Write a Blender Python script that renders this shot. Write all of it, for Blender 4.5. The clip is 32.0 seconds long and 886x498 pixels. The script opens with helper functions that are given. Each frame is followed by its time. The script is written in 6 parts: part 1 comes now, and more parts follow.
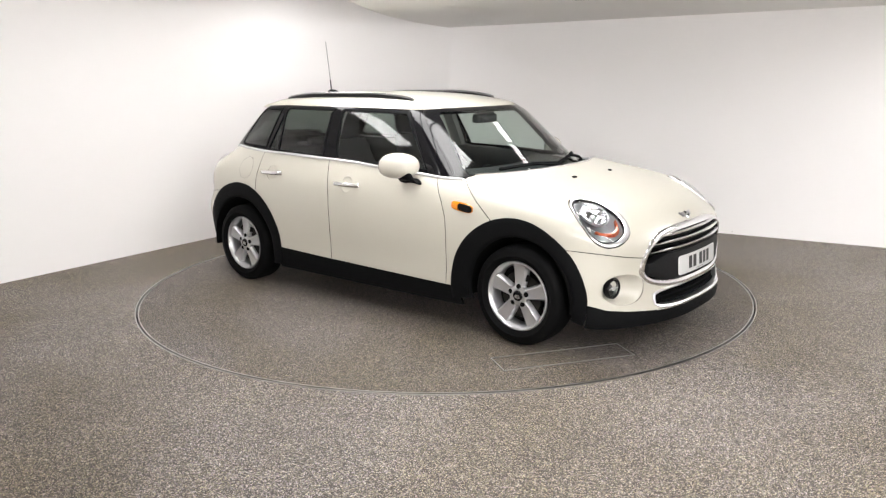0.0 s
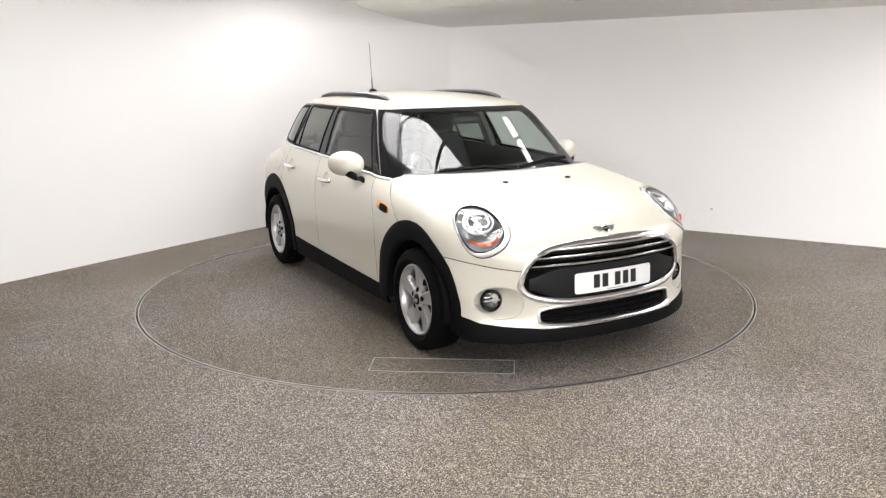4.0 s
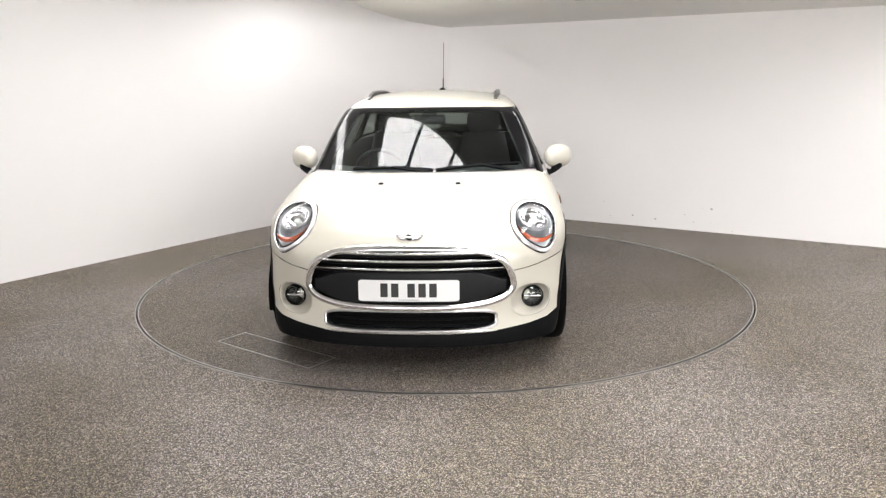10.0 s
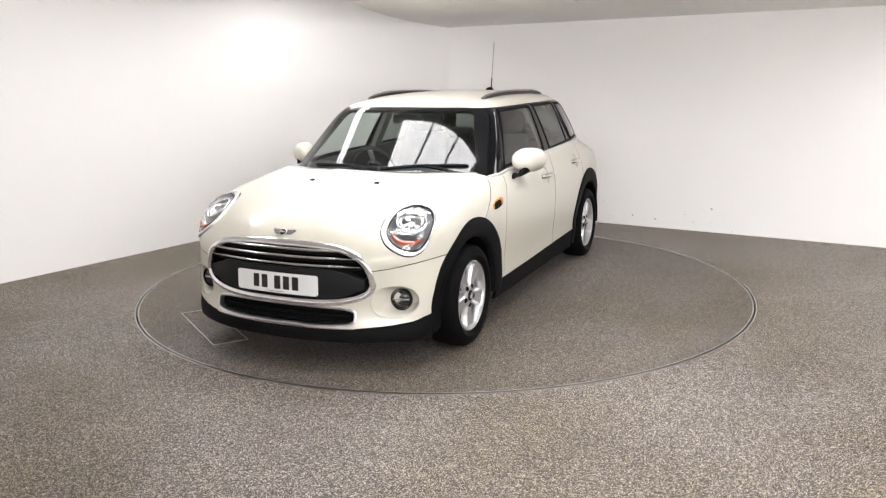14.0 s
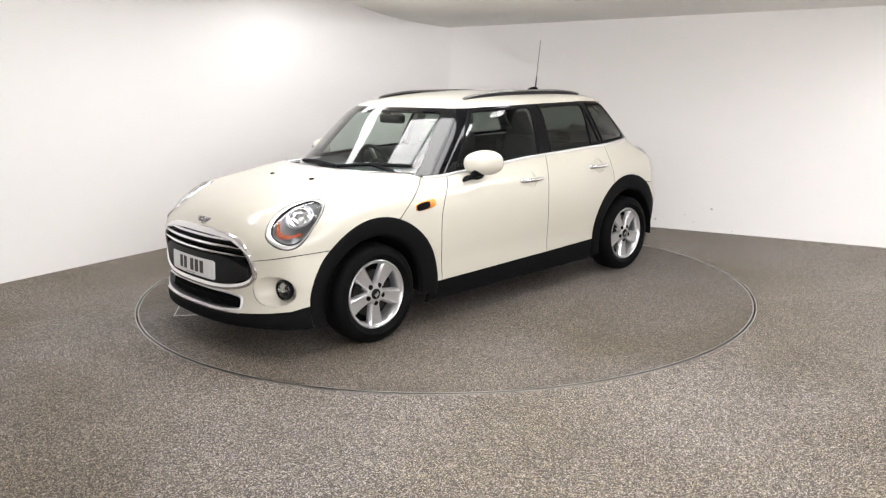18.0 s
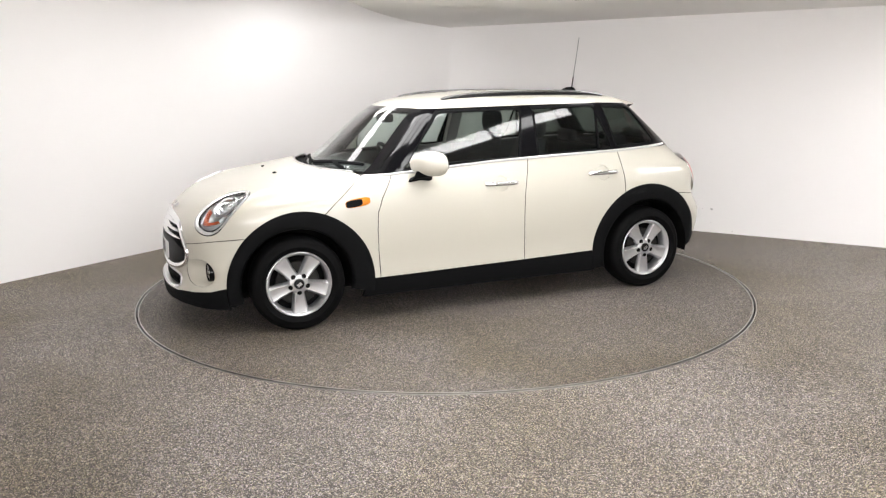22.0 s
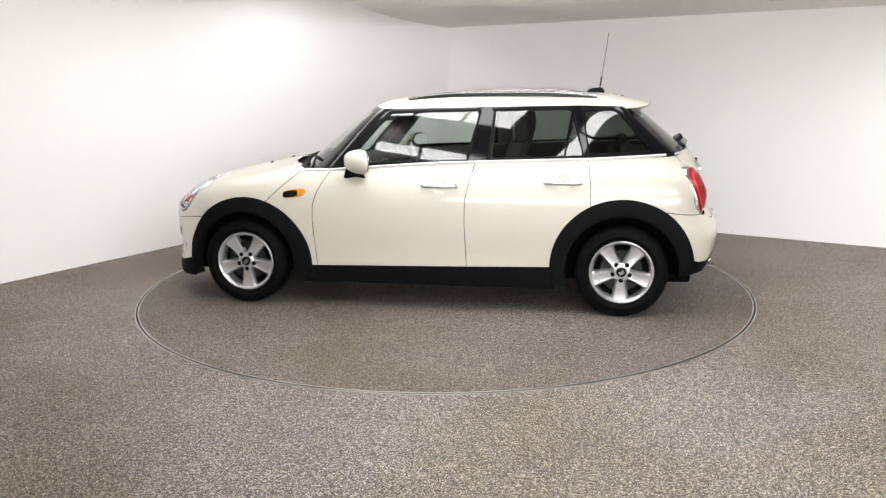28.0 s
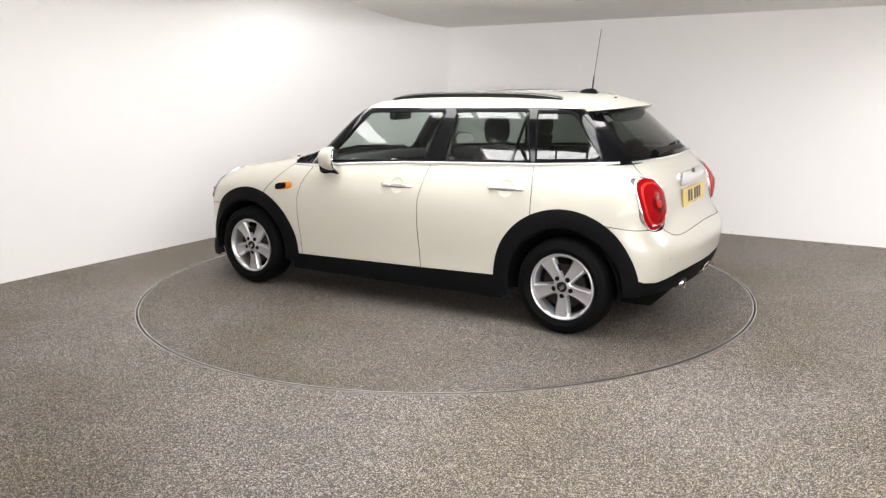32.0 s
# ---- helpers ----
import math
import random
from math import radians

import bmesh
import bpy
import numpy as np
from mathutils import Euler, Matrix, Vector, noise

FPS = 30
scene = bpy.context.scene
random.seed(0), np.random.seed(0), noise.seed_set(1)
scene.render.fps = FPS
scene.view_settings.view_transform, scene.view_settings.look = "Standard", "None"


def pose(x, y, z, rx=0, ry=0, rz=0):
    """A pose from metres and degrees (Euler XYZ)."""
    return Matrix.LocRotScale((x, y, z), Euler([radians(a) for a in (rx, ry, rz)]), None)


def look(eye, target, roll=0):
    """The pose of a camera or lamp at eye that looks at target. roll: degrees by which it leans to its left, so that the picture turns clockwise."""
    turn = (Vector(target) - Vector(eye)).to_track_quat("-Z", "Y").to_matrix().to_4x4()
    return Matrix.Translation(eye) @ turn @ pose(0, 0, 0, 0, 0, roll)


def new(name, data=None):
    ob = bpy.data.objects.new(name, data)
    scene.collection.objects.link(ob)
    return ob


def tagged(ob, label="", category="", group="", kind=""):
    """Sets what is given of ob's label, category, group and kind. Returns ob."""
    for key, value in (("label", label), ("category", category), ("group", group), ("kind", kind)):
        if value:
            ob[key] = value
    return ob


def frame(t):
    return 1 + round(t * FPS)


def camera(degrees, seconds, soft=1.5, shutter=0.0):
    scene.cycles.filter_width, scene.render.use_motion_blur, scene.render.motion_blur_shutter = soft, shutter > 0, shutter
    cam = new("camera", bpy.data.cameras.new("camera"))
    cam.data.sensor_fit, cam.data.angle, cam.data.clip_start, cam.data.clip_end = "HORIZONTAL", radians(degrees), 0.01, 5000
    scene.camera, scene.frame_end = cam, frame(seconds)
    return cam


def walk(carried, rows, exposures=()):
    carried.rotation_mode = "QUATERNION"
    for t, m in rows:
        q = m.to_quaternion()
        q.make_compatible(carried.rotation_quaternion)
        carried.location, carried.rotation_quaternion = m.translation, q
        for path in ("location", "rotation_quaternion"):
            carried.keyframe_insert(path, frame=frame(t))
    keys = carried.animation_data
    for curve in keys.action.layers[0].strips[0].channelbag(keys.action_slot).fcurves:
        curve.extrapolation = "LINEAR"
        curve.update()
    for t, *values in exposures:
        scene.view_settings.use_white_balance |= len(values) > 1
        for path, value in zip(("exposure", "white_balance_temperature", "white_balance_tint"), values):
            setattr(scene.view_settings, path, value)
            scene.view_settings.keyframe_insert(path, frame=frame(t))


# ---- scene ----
TURN_START, TURN_RATE = -39.6, -5.377       # heading of the car and table, degrees and degrees a second
OFF = Vector((-0.003, -0.070, 0.0))          # the car's mid-wheelbase point on the table

cam = camera(58.63, 32.0, soft=1.3)
EYE = (0.0, -5.902, 1.526)
AIM = (EYE[0] - 0.00237, EYE[1] + 0.97759, EYE[2] - 0.21051)
walk(cam, [(0.0, look(EYE, AIM, -0.669)), (32.0, look(EYE, AIM, -0.669))])

# ---- light ----
world = bpy.data.worlds.new("studio_world")
world.use_nodes = True
scene.world = world
world.node_tree.nodes["Background"].inputs[0].default_value = (0.9, 0.95, 1.0, 1)
world.node_tree.nodes["Background"].inputs[1].default_value = 0.02
scene.view_settings.exposure = 0.60
PANEL_POWER = 9.6
SIDE_POWER = 7.5
ADDED_POWER = 10.5
FILL_POWER = 10.0


# ---- materials ----
def material(name, color, rough=0.5, metal=0.0, coat=0.0, spec=0.5, grain=0.0, scale=40.0, bump=0.0, bump_scale=200.0, emit=None, strength=0.0):
    m = bpy.data.materials.new(name)
    m.use_nodes = True
    nt = m.node_tree
    b = nt.nodes["Principled BSDF"]
    b.inputs["Base Color"].default_value = (*color, 1)
    b.inputs["Roughness"].default_value = rough
    b.inputs["Metallic"].default_value = metal
    b.inputs["Coat Weight"].default_value = coat
    b.inputs["Coat Roughness"].default_value = 0.03
    b.inputs["Specular IOR Level"].default_value = spec
    co = nt.nodes.new("ShaderNodeTexCoord")
    if grain:
        n = nt.nodes.new("ShaderNodeTexNoise")
        n.inputs["Scale"].default_value = scale
        n.inputs["Detail"].default_value = 6
        nt.links.new(co.outputs["Object"], n.inputs["Vector"])
        mix = nt.nodes.new("ShaderNodeMix")
        mix.data_type = "RGBA"
        mix.inputs["A"].default_value = (*[c * (1 - grain) for c in color], 1)
        mix.inputs["B"].default_value = (*[min(1, c * (1 + grain)) for c in color], 1)
        nt.links.new(n.outputs["Fac"], mix.inputs["Factor"])
        nt.links.new(mix.outputs["Result"], b.inputs["Base Color"])
    if bump:
        n2 = nt.nodes.new("ShaderNodeTexNoise")
        n2.inputs["Scale"].default_value = bump_scale
        n2.inputs["Detail"].default_value = 3
        nt.links.new(co.outputs["Object"], n2.inputs["Vector"])
        bp = nt.nodes.new("ShaderNodeBump")
        bp.inputs["Strength"].default_value = bump
        bp.inputs["Distance"].default_value = 0.002
        nt.links.new(n2.outputs["Fac"], bp.inputs["Height"])
        nt.links.new(bp.outputs["Normal"], b.inputs["Normal"])
    if emit:
        b.inputs["Emission Color"].default_value = (*emit, 1)
        b.inputs["Emission Strength"].default_value = strength
    return m


def pane_material(name, tint, gloss=1.0):
    m = bpy.data.materials.new(name)
    m.use_nodes = True
    nt = m.node_tree
    nt.nodes.remove(nt.nodes["Principled BSDF"])
    out = nt.nodes["Material Output"]
    tr = nt.nodes.new("ShaderNodeBsdfTransparent")
    tr.inputs[0].default_value = (*tint, 1)
    gl = nt.nodes.new("ShaderNodeBsdfGlossy")
    gl.inputs["Roughness"].default_value = 0.0
    gl.inputs["Color"].default_value = (gloss, gloss, gloss, 1)
    lw = nt.nodes.new("ShaderNodeLayerWeight")
    lw.inputs["Blend"].default_value = 0.5
    rise = nt.nodes.new("ShaderNodeMath")
    rise.operation = "POWER"
    rise.inputs[1].default_value = 5.0
    nt.links.new(lw.outputs["Facing"], rise.inputs[0])
    fr = nt.nodes.new("ShaderNodeMapRange")
    fr.inputs["To Min"].default_value, fr.inputs["To Max"].default_value = 0.05, 1.0
    nt.links.new(rise.outputs[0], fr.inputs["Value"])
    mx = nt.nodes.new("ShaderNodeMixShader")
    nt.links.new(fr.outputs[0], mx.inputs[0])
    nt.links.new(tr.outputs[0], mx.inputs[1])
    nt.links.new(gl.outputs[0], mx.inputs[2])
    nt.links.new(mx.outputs[0], out.inputs[0])
    return m


def floor_material(name, seed, tone=1.0):
    """Resin-bound stone carpet: small pale and dark grains over broad stains."""
    m = bpy.data.materials.new(name)
    m.use_nodes = True
    nt = m.node_tree
    b = nt.nodes["Principled BSDF"]
    b.inputs["Roughness"].default_value = 0.55
    b.inputs["Specular IOR Level"].default_value = 0.35
    co = nt.nodes.new("ShaderNodeTexCoord")
    mp = nt.nodes.new("ShaderNodeMapping")
    mp.inputs["Location"].default_value = (seed, seed * 0.7, 0)
    nt.links.new(co.outputs["Object"], mp.inputs["Vector"])
    vo = nt.nodes.new("ShaderNodeTexVoronoi")
    vo.inputs["Scale"].default_value = 275.0
    nt.links.new(mp.outputs[0], vo.inputs["Vector"])
    ramp = nt.nodes.new("ShaderNodeValToRGB")
    e = ramp.color_ramp.elements
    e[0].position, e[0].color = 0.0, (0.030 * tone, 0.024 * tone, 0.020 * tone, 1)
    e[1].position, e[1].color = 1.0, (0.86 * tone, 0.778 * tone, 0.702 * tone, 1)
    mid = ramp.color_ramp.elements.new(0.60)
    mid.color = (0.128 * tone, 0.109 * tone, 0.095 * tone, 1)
    sep = nt.nodes.new("ShaderNodeSeparateColor")
    nt.links.new(vo.outputs["Color"], sep.inputs[0])
    nt.links.new(sep.outputs[0], ramp.inputs[0])
    big = nt.nodes.new("ShaderNodeTexNoise")
    big.inputs["Scale"].default_value = 1.1
    big.inputs["Detail"].default_value = 7
    big.inputs["Roughness"].default_value = 0.62
    nt.links.new(mp.outputs[0], big.inputs["Vector"])
    fine = nt.nodes.new("ShaderNodeTexNoise")
    fine.inputs["Scale"].default_value = 48.0
    fine.inputs["Detail"].default_value = 4
    nt.links.new(mp.outputs[0], fine.inputs["Vector"])
    add = nt.nodes.new("ShaderNodeMath")
    add.operation = "MULTIPLY_ADD"
    add.inputs[1].default_value = 1.6
    nt.links.new(fine.outputs["Fac"], add.inputs[0])
    nt.links.new(big.outputs["Fac"], add.inputs[2])
    rng = nt.nodes.new("ShaderNodeMapRange")
    rng.inputs["From Min"].default_value, rng.inputs["From Max"].default_value = 0.8, 1.8
    rng.inputs["To Min"].default_value, rng.inputs["To Max"].default_value = 0.64, 1.34
    nt.links.new(add.outputs[0], rng.inputs["Value"])
    mul = nt.nodes.new("ShaderNodeVectorMath")
    mul.operation = "SCALE"
    nt.links.new(ramp.outputs[0], mul.inputs[0])
    nt.links.new(rng.outputs[0], mul.inputs["Scale"])
    hue = nt.nodes.new("ShaderNodeVectorMath")       # each grain leans to orange or blue
    hue.operation = "MULTIPLY_ADD"
    nt.links.new(vo.outputs["Color"], hue.inputs[0])
    hue.inputs[1].default_value, hue.inputs[2].default_value = (0.0, 0.24, 0.50), (1.015, 0.88, 0.725)
    tinted = nt.nodes.new("ShaderNodeVectorMath")
    tinted.operation = "MULTIPLY"
    nt.links.new(mul.outputs[0], tinted.inputs[0])
    nt.links.new(hue.outputs[0], tinted.inputs[1])
    soil = nt.nodes.new("ShaderNodeTexNoise")        # brown tyre dirt trodden in, in drifts
    soil.inputs["Scale"].default_value = 0.75
    soil.inputs["Detail"].default_value = 5
    soil.inputs["Distortion"].default_value = 0.6
    nt.links.new(mp.outputs[0], soil.inputs["Vector"])
    drift = nt.nodes.new("ShaderNodeValToRGB")
    d = drift.color_ramp.elements
    d[0].position, d[0].color = 0.40, (1.06, 1.06, 1.08, 1)
    d[1].position, d[1].color = 0.66, (0.80, 0.76, 0.64, 1)
    nt.links.new(soil.outputs["Fac"], drift.inputs[0])
    soiled = nt.nodes.new("ShaderNodeVectorMath")
    soiled.operation = "MULTIPLY"
    nt.links.new(tinted.outputs[0], soiled.inputs[0])
    nt.links.new(drift.outputs[0], soiled.inputs[1])
    nt.links.new(soiled.outputs[0], b.inputs["Base Color"])
    bp = nt.nodes.new("ShaderNodeBump")
    bp.inputs["Strength"].default_value = 0.5
    bp.inputs["Distance"].default_value = 0.0025
    nt.links.new(vo.outputs["Distance"], bp.inputs["Height"])
    nt.links.new(bp.outputs["Normal"], b.inputs["Normal"])
    return m


M_WALL = material("white_wall_paint", (0.91, 0.892, 0.888), 0.8, grain=0.02, scale=1.2, bump=0.08, bump_scale=90)
M_CEIL = material("ceiling_paint", (0.87, 0.86, 0.84), 0.85, grain=0.02, scale=1.0)
M_DARKCEIL = material("grey_ceiling", (0.42, 0.42, 0.41), 0.85, grain=0.1, scale=3.0)
M_RAIL = material("satin_black_rail", (0.006, 0.006, 0.0065), 0.38, spec=0.3)
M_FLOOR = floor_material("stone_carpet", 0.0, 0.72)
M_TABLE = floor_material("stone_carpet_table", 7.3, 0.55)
M_RAILTOP = material("satin_rail_top", (0.32, 0.32, 0.33), 0.25, 0.9)
M_STEEL = material("table_edge_steel", (0.55, 0.54, 0.52), 0.35, 1.0, grain=0.15, scale=30)
M_GAP = material("gap_dark", (0.01, 0.01, 0.01), 0.8)
M_PAINT = material("cream_paint", (0.535, 0.512, 0.443), 0.35, coat=0.6, grain=0.006, scale=3.0)
M_INNER = material("inner_shell_black", (0.004, 0.004, 0.004), 0.8, spec=0.05)
M_PLASTIC = material("grained_black_plastic", (0.005, 0.0052, 0.0057), 0.6, spec=0.06, grain=0.15, scale=25, bump=0.25, bump_scale=700)
M_GLOSS = material("gloss_black_trim", (0.005, 0.005, 0.006), 0.10, coat=0.0, spec=0.35)
M_FRAME = material("window_frame_black", (0.004, 0.004, 0.005), 0.08, spec=0.25)
M_RUBBER = material("tyre_rubber", (0.0035, 0.0035, 0.0037), 0.65, spec=0.06, grain=0.2, scale=30, bump=0.2, bump_scale=500)
M_CHROME = material("chrome", (0.84, 0.84, 0.85), 0.14, 1.0)
M_WING = material("brushed_badge_metal", (0.36, 0.36, 0.37), 0.3, 0.9)
M_SATIN = material("satin_chrome", (0.78, 0.78, 0.79), 0.3, 1.0)
M_ALLOY = material("silver_alloy", (0.50, 0.50, 0.51), 0.3, 0.75, coat=0.3, grain=0.04, scale=12)
M_DISC = material("brake_steel", (0.014, 0.013, 0.012), 0.5, 0.6, grain=0.2, scale=50)
M_CABIN = material("cabin_plastic", (0.022, 0.023, 0.025), 0.6, grain=0.15, scale=20)
M_CLOTH = material("seat_cloth", (0.028, 0.028, 0.031), 0.9, grain=0.3, scale=80, bump=0.3, bump_scale=400)
M_LINING = material("headlining_cloth", (0.20, 0.20, 0.195), 0.9, grain=0.05, scale=60)
M_GLASS = pane_material("clear_pane", (0.74, 0.81, 0.78))
M_TINT = pane_material("tinted_pane", (0.38, 0.43, 0.40))
M_DARK = pane_material("dark_pane", (0.26, 0.295, 0.275))
M_LENS = pane_material("lamp_lens", (0.93, 0.95, 0.96))
M_RED = material("red_lens", (0.30, 0.005, 0.007), 0.18, coat=0.0, spec=0.08)
M_REDBRIGHT = material("red_lens_bright", (0.58, 0.03, 0.02), 0.2, spec=0.2)
M_REDDEEP = material("red_lens_deep", (0.15, 0.003, 0.004), 0.25, coat=0.0, spec=0.12)
M_AMBER = material("amber_lens", (0.68, 0.22, 0.01), 0.10, coat=1.0)
M_AMBERDARK = material("amber_reflector", (0.40, 0.085, 0.035), 0.15, coat=0.3)
M_ROD = material("aerial_rod", (0.10, 0.10, 0.105), 0.45, 0.3)
M_TRIM = material("bright_trim", (0.74, 0.74, 0.74), 0.25, 0.4)
M_BAR = material("bumper_bar_plastic", (0.009, 0.0093, 0.010), 0.5, spec=0.18, grain=0.1, scale=25, bump=0.2, bump_scale=700)
M_WHITE = material("plate_white", (0.70, 0.70, 0.70), 0.3, coat=0.5)
M_YELLOW = material("plate_yellow", (0.75, 0.52, 0.05), 0.3, coat=0.5)
M_INK = material("plate_black", (0.01, 0.01, 0.01), 0.4)
M_FILL = material("added_fill_diffuser", (0.9, 0.9, 0.9), 0.6, emit=(1.0, 0.985, 0.98), strength=FILL_POWER)
M_LAMP = material("light_panel", (0.9, 0.9, 0.9), 0.6, emit=(1.0, 0.985, 0.98), strength=PANEL_POWER)
M_ADDED = material("added_light_panel", (0.9, 0.9, 0.9), 0.6, emit=(1.0, 0.985, 0.98), strength=ADDED_POWER)
M_SIDE = material("side_light_panel", (0.9, 0.9, 0.9), 0.6, emit=(1.0, 0.985, 0.98), strength=SIDE_POWER)


# ---- building helpers ----
def mesh_of(name, bm, smooth=None):
    me = bpy.data.meshes.new(name)
    bm.normal_update()
    bm.to_mesh(me)
    bm.free()
    if smooth is not None:
        me.shade_smooth()
        me.set_sharp_from_angle(angle=radians(smooth))
    return me


def part(name, bm, mat, parent, label="", smooth=40, at=None):
    ob = new(name, mesh_of(name, bm, smooth) if isinstance(bm, bmesh.types.BMesh) else bm)
    if not ob.data.materials:
        ob.data.materials.append(mat)
    ob.parent = parent
    if at is not None:
        ob.matrix_basis = at
    if label:
        ob["label"] = label
    return ob


def thing(name, label, category, m=None, group=""):
    ob = new(name)
    if m is not None:
        ob.matrix_basis = m
    return tagged(ob, label, category, group)


def box(bm, x0, x1, y0, y1, z0, z1, bevel=0.0, seg=2):
    r = bmesh.ops.create_cube(bm, size=1.0)
    for v in r["verts"]:
        v.co = Vector((x0 + (v.co.x + 0.5) * (x1 - x0), y0 + (v.co.y + 0.5) * (y1 - y0), z0 + (v.co.z + 0.5) * (z1 - z0)))
    if bevel:
        es = list({e for v in r["verts"] for e in v.link_edges})
        bmesh.ops.bevel(bm, geom=es, offset=bevel, segments=seg, affect="EDGES", profile=0.6)
    return bm


def grid_mesh(bm, P, close_u=False, close_v=False):
    """Quads over P[i][j] points; returns the verts."""
    V = [[bm.verts.new(p) for p in row] for row in P]
    nu, nv = len(V), len(V[0])
    for i in range(nu if close_u else nu - 1):
        for j in range(nv if close_v else nv - 1):
            q = (V[i][j], V[(i + 1) % nu][j], V[(i + 1) % nu][(j + 1) % nv], V[i][(j + 1) % nv])
            if len(set(q)) == 4:
                bm.faces.new(q)
    return V


def sweep(bm, path, section, ups, cap=True):
    """Sweep a closed 2D section (side, up) along path, with an up vector for each point."""
    path = [Vector(p) for p in path]
    rows = []
    for i, p in enumerate(path):
        t = (path[min(i + 1, len(path) - 1)] - path[max(i - 1, 0)]).normalized()
        u = Vector(ups[i] if isinstance(ups, list) else ups)
        s = t.cross(u).normalized()
        u = s.cross(t).normalized()
        rows.append([p + s * a + u * b for a, b in section])
    V = grid_mesh(bm, rows, close_v=True)
    if cap:
        bm.faces.new(V[0][::-1])
        bm.faces.new(V[-1])
    return bm


def ring_section(r1, r2=None, n=8):
    r2 = r1 if r2 is None else r2
    return [(r1 * math.cos(2 * math.pi * i / n), r2 * math.sin(2 * math.pi * i / n)) for i in range(n)]


def lathe(bm, profile, n=48, axis="y"):
    """Revolve (radius, along) pairs about an axis through the origin."""
    rows = []
    for i in range(n):
        a = 2 * math.pi * i / n
        c, s = math.cos(a), math.sin(a)
        rows.append([Vector((r * c, d, r * s)) if axis == "y" else Vector((d, r * c, r * s)) if axis == "x" else Vector((r * c, r * s, d)) for r, d in profile])
    grid_mesh(bm, rows, close_u=True)
    bmesh.ops.recalc_face_normals(bm, faces=bm.faces)
    return bm


def spline(xs, ys):
    """A natural cubic through a few points."""
    xs, ys = np.array(xs, float), np.array(ys, float)
    n = len(xs)
    h = np.diff(xs)
    A = np.eye(n)
    r = np.zeros(n)
    for i in range(1, n - 1):
        A[i, i - 1], A[i, i], A[i, i + 1] = h[i - 1], 2 * (h[i - 1] + h[i]), h[i]
        r[i] = 6 * ((ys[i + 1] - ys[i]) / h[i] - (ys[i] - ys[i - 1]) / h[i - 1])
    m = np.linalg.solve(A, r)

    def f(x):
        x = np.clip(np.asarray(x, float), xs[0], xs[-1])
        i = np.clip(np.searchsorted(xs, x) - 1, 0, n - 2)
        a, b = (xs[i + 1] - x) / h[i], (x - xs[i]) / h[i]
        return a * ys[i] + b * ys[i + 1] + ((a ** 3 - a) * m[i] + (b ** 3 - b) * m[i + 1]) * h[i] ** 2 / 6
    return f


def smax(a, b, k):
    h = np.clip(0.5 + 0.5 * (a - b) / k, 0, 1)
    return b * (1 - h) + a * h + k * h * (1 - h)


# ---- the body's surfaces: x forward, y to its left, z up, from the mid-wheelbase point on the ground ----
side_w = spline([0.12, 0.30, 0.38, 0.50, 0.65, 0.80, 0.90, 1.00, 1.10], [0.800, 0.836, 0.8375, 0.849, 0.856, 0.845, 0.812, 0.764, 0.715])
hood_z = spline([0.70, 0.95, 1.10, 1.30, 1.50, 1.70, 1.85, 1.95, 2.10], [1.02, 0.982, 0.959, 0.927, 0.892, 0.840, 0.784, 0.733, 0.64])
nose_x = spline([0.12, 0.19, 0.25, 0.30, 0.45, 0.55, 0.65, 0.75, 0.95], [2.010, 2.036, 2.028, 2.014, 2.010, 2.004, 1.988, 1.950, 1.82])
tail_x = spline([0.12, 0.30, 0.48, 0.56, 0.61, 0.66, 0.72, 0.85, 0.95, 1.06, 1.15], [-1.79, -1.905, -1.952, -1.945, -1.912, -1.874, -1.842, -1.816, -1.786, -1.722, -1.66])
cabin_w = spline([0.85, 1.00, 1.10, 1.20, 1.30, 1.345, 1.48], [0.822, 0.760, 0.718, 0.672, 0.620, 0.592, 0.49])
roof_z = spline([-1.70, -1.45, -1.10, -0.80, -0.40, 0.00, 0.20, 0.45, 0.75], [1.345, 1.386, 1.422, 1.437, 1.442, 1.430, 1.412, 1.367, 1.29])


def lower(P):
    x, y, z = P[..., 0], np.abs(P[..., 1]), P[..., 2]
    high = np.clip((z - 0.88) / 0.16, 0, 1)
    high = high * high * (3 - 2 * high)
    side = y - (side_w(z) - 0.012 * (np.abs(x) / 1.3) ** 4 - 0.055 * high * (np.clip(-1.0 - x, 0, 0.8) / 0.4) ** 2)      # shoulders over the rear wheels
    dz = z - 0.74
    lean = 0.72 * dz * np.exp(-(dz / 0.16) ** 2 - ((y - 0.64) / 0.18) ** 2)      # the headlamps lean back
    full = np.clip((0.56 - z) / 0.14, 0, 1)      # the bumper is fuller at its corners
    front = (x - (nose_x(z) - 0.155 * (1 - 0.12 * full) * (y / 0.6) ** 2.6 - lean)) * 0.9
    rear = ((tail_x(z) + (0.075 - 0.030 * np.exp(-((z - 0.82) / 0.14) ** 2) + 0.072 * high) * (y / 0.6) ** 2.5) - x) * 0.9
    top = (z - (hood_z(x) - 0.022 * (y / 0.6) ** 2)) * 0.95
    top = np.where(x > 0.55, top, top - (0.55 - x) * 0.6)
    brow = 0.026 * np.exp(-((x - 1.60) ** 2 + (y - 0.75) ** 2 + (z - 0.74) ** 2) / 0.13 ** 2)      # swelling round the headlamp
    corner = 0.09 + 0.07 * np.clip((z - 0.42) / 0.2, 0, 1)      # the bumper corners are squarer than the wings
    return smax(smax(smax(side, front, corner), rear, 0.13 - 0.06 * high), top, 0.13) - brow


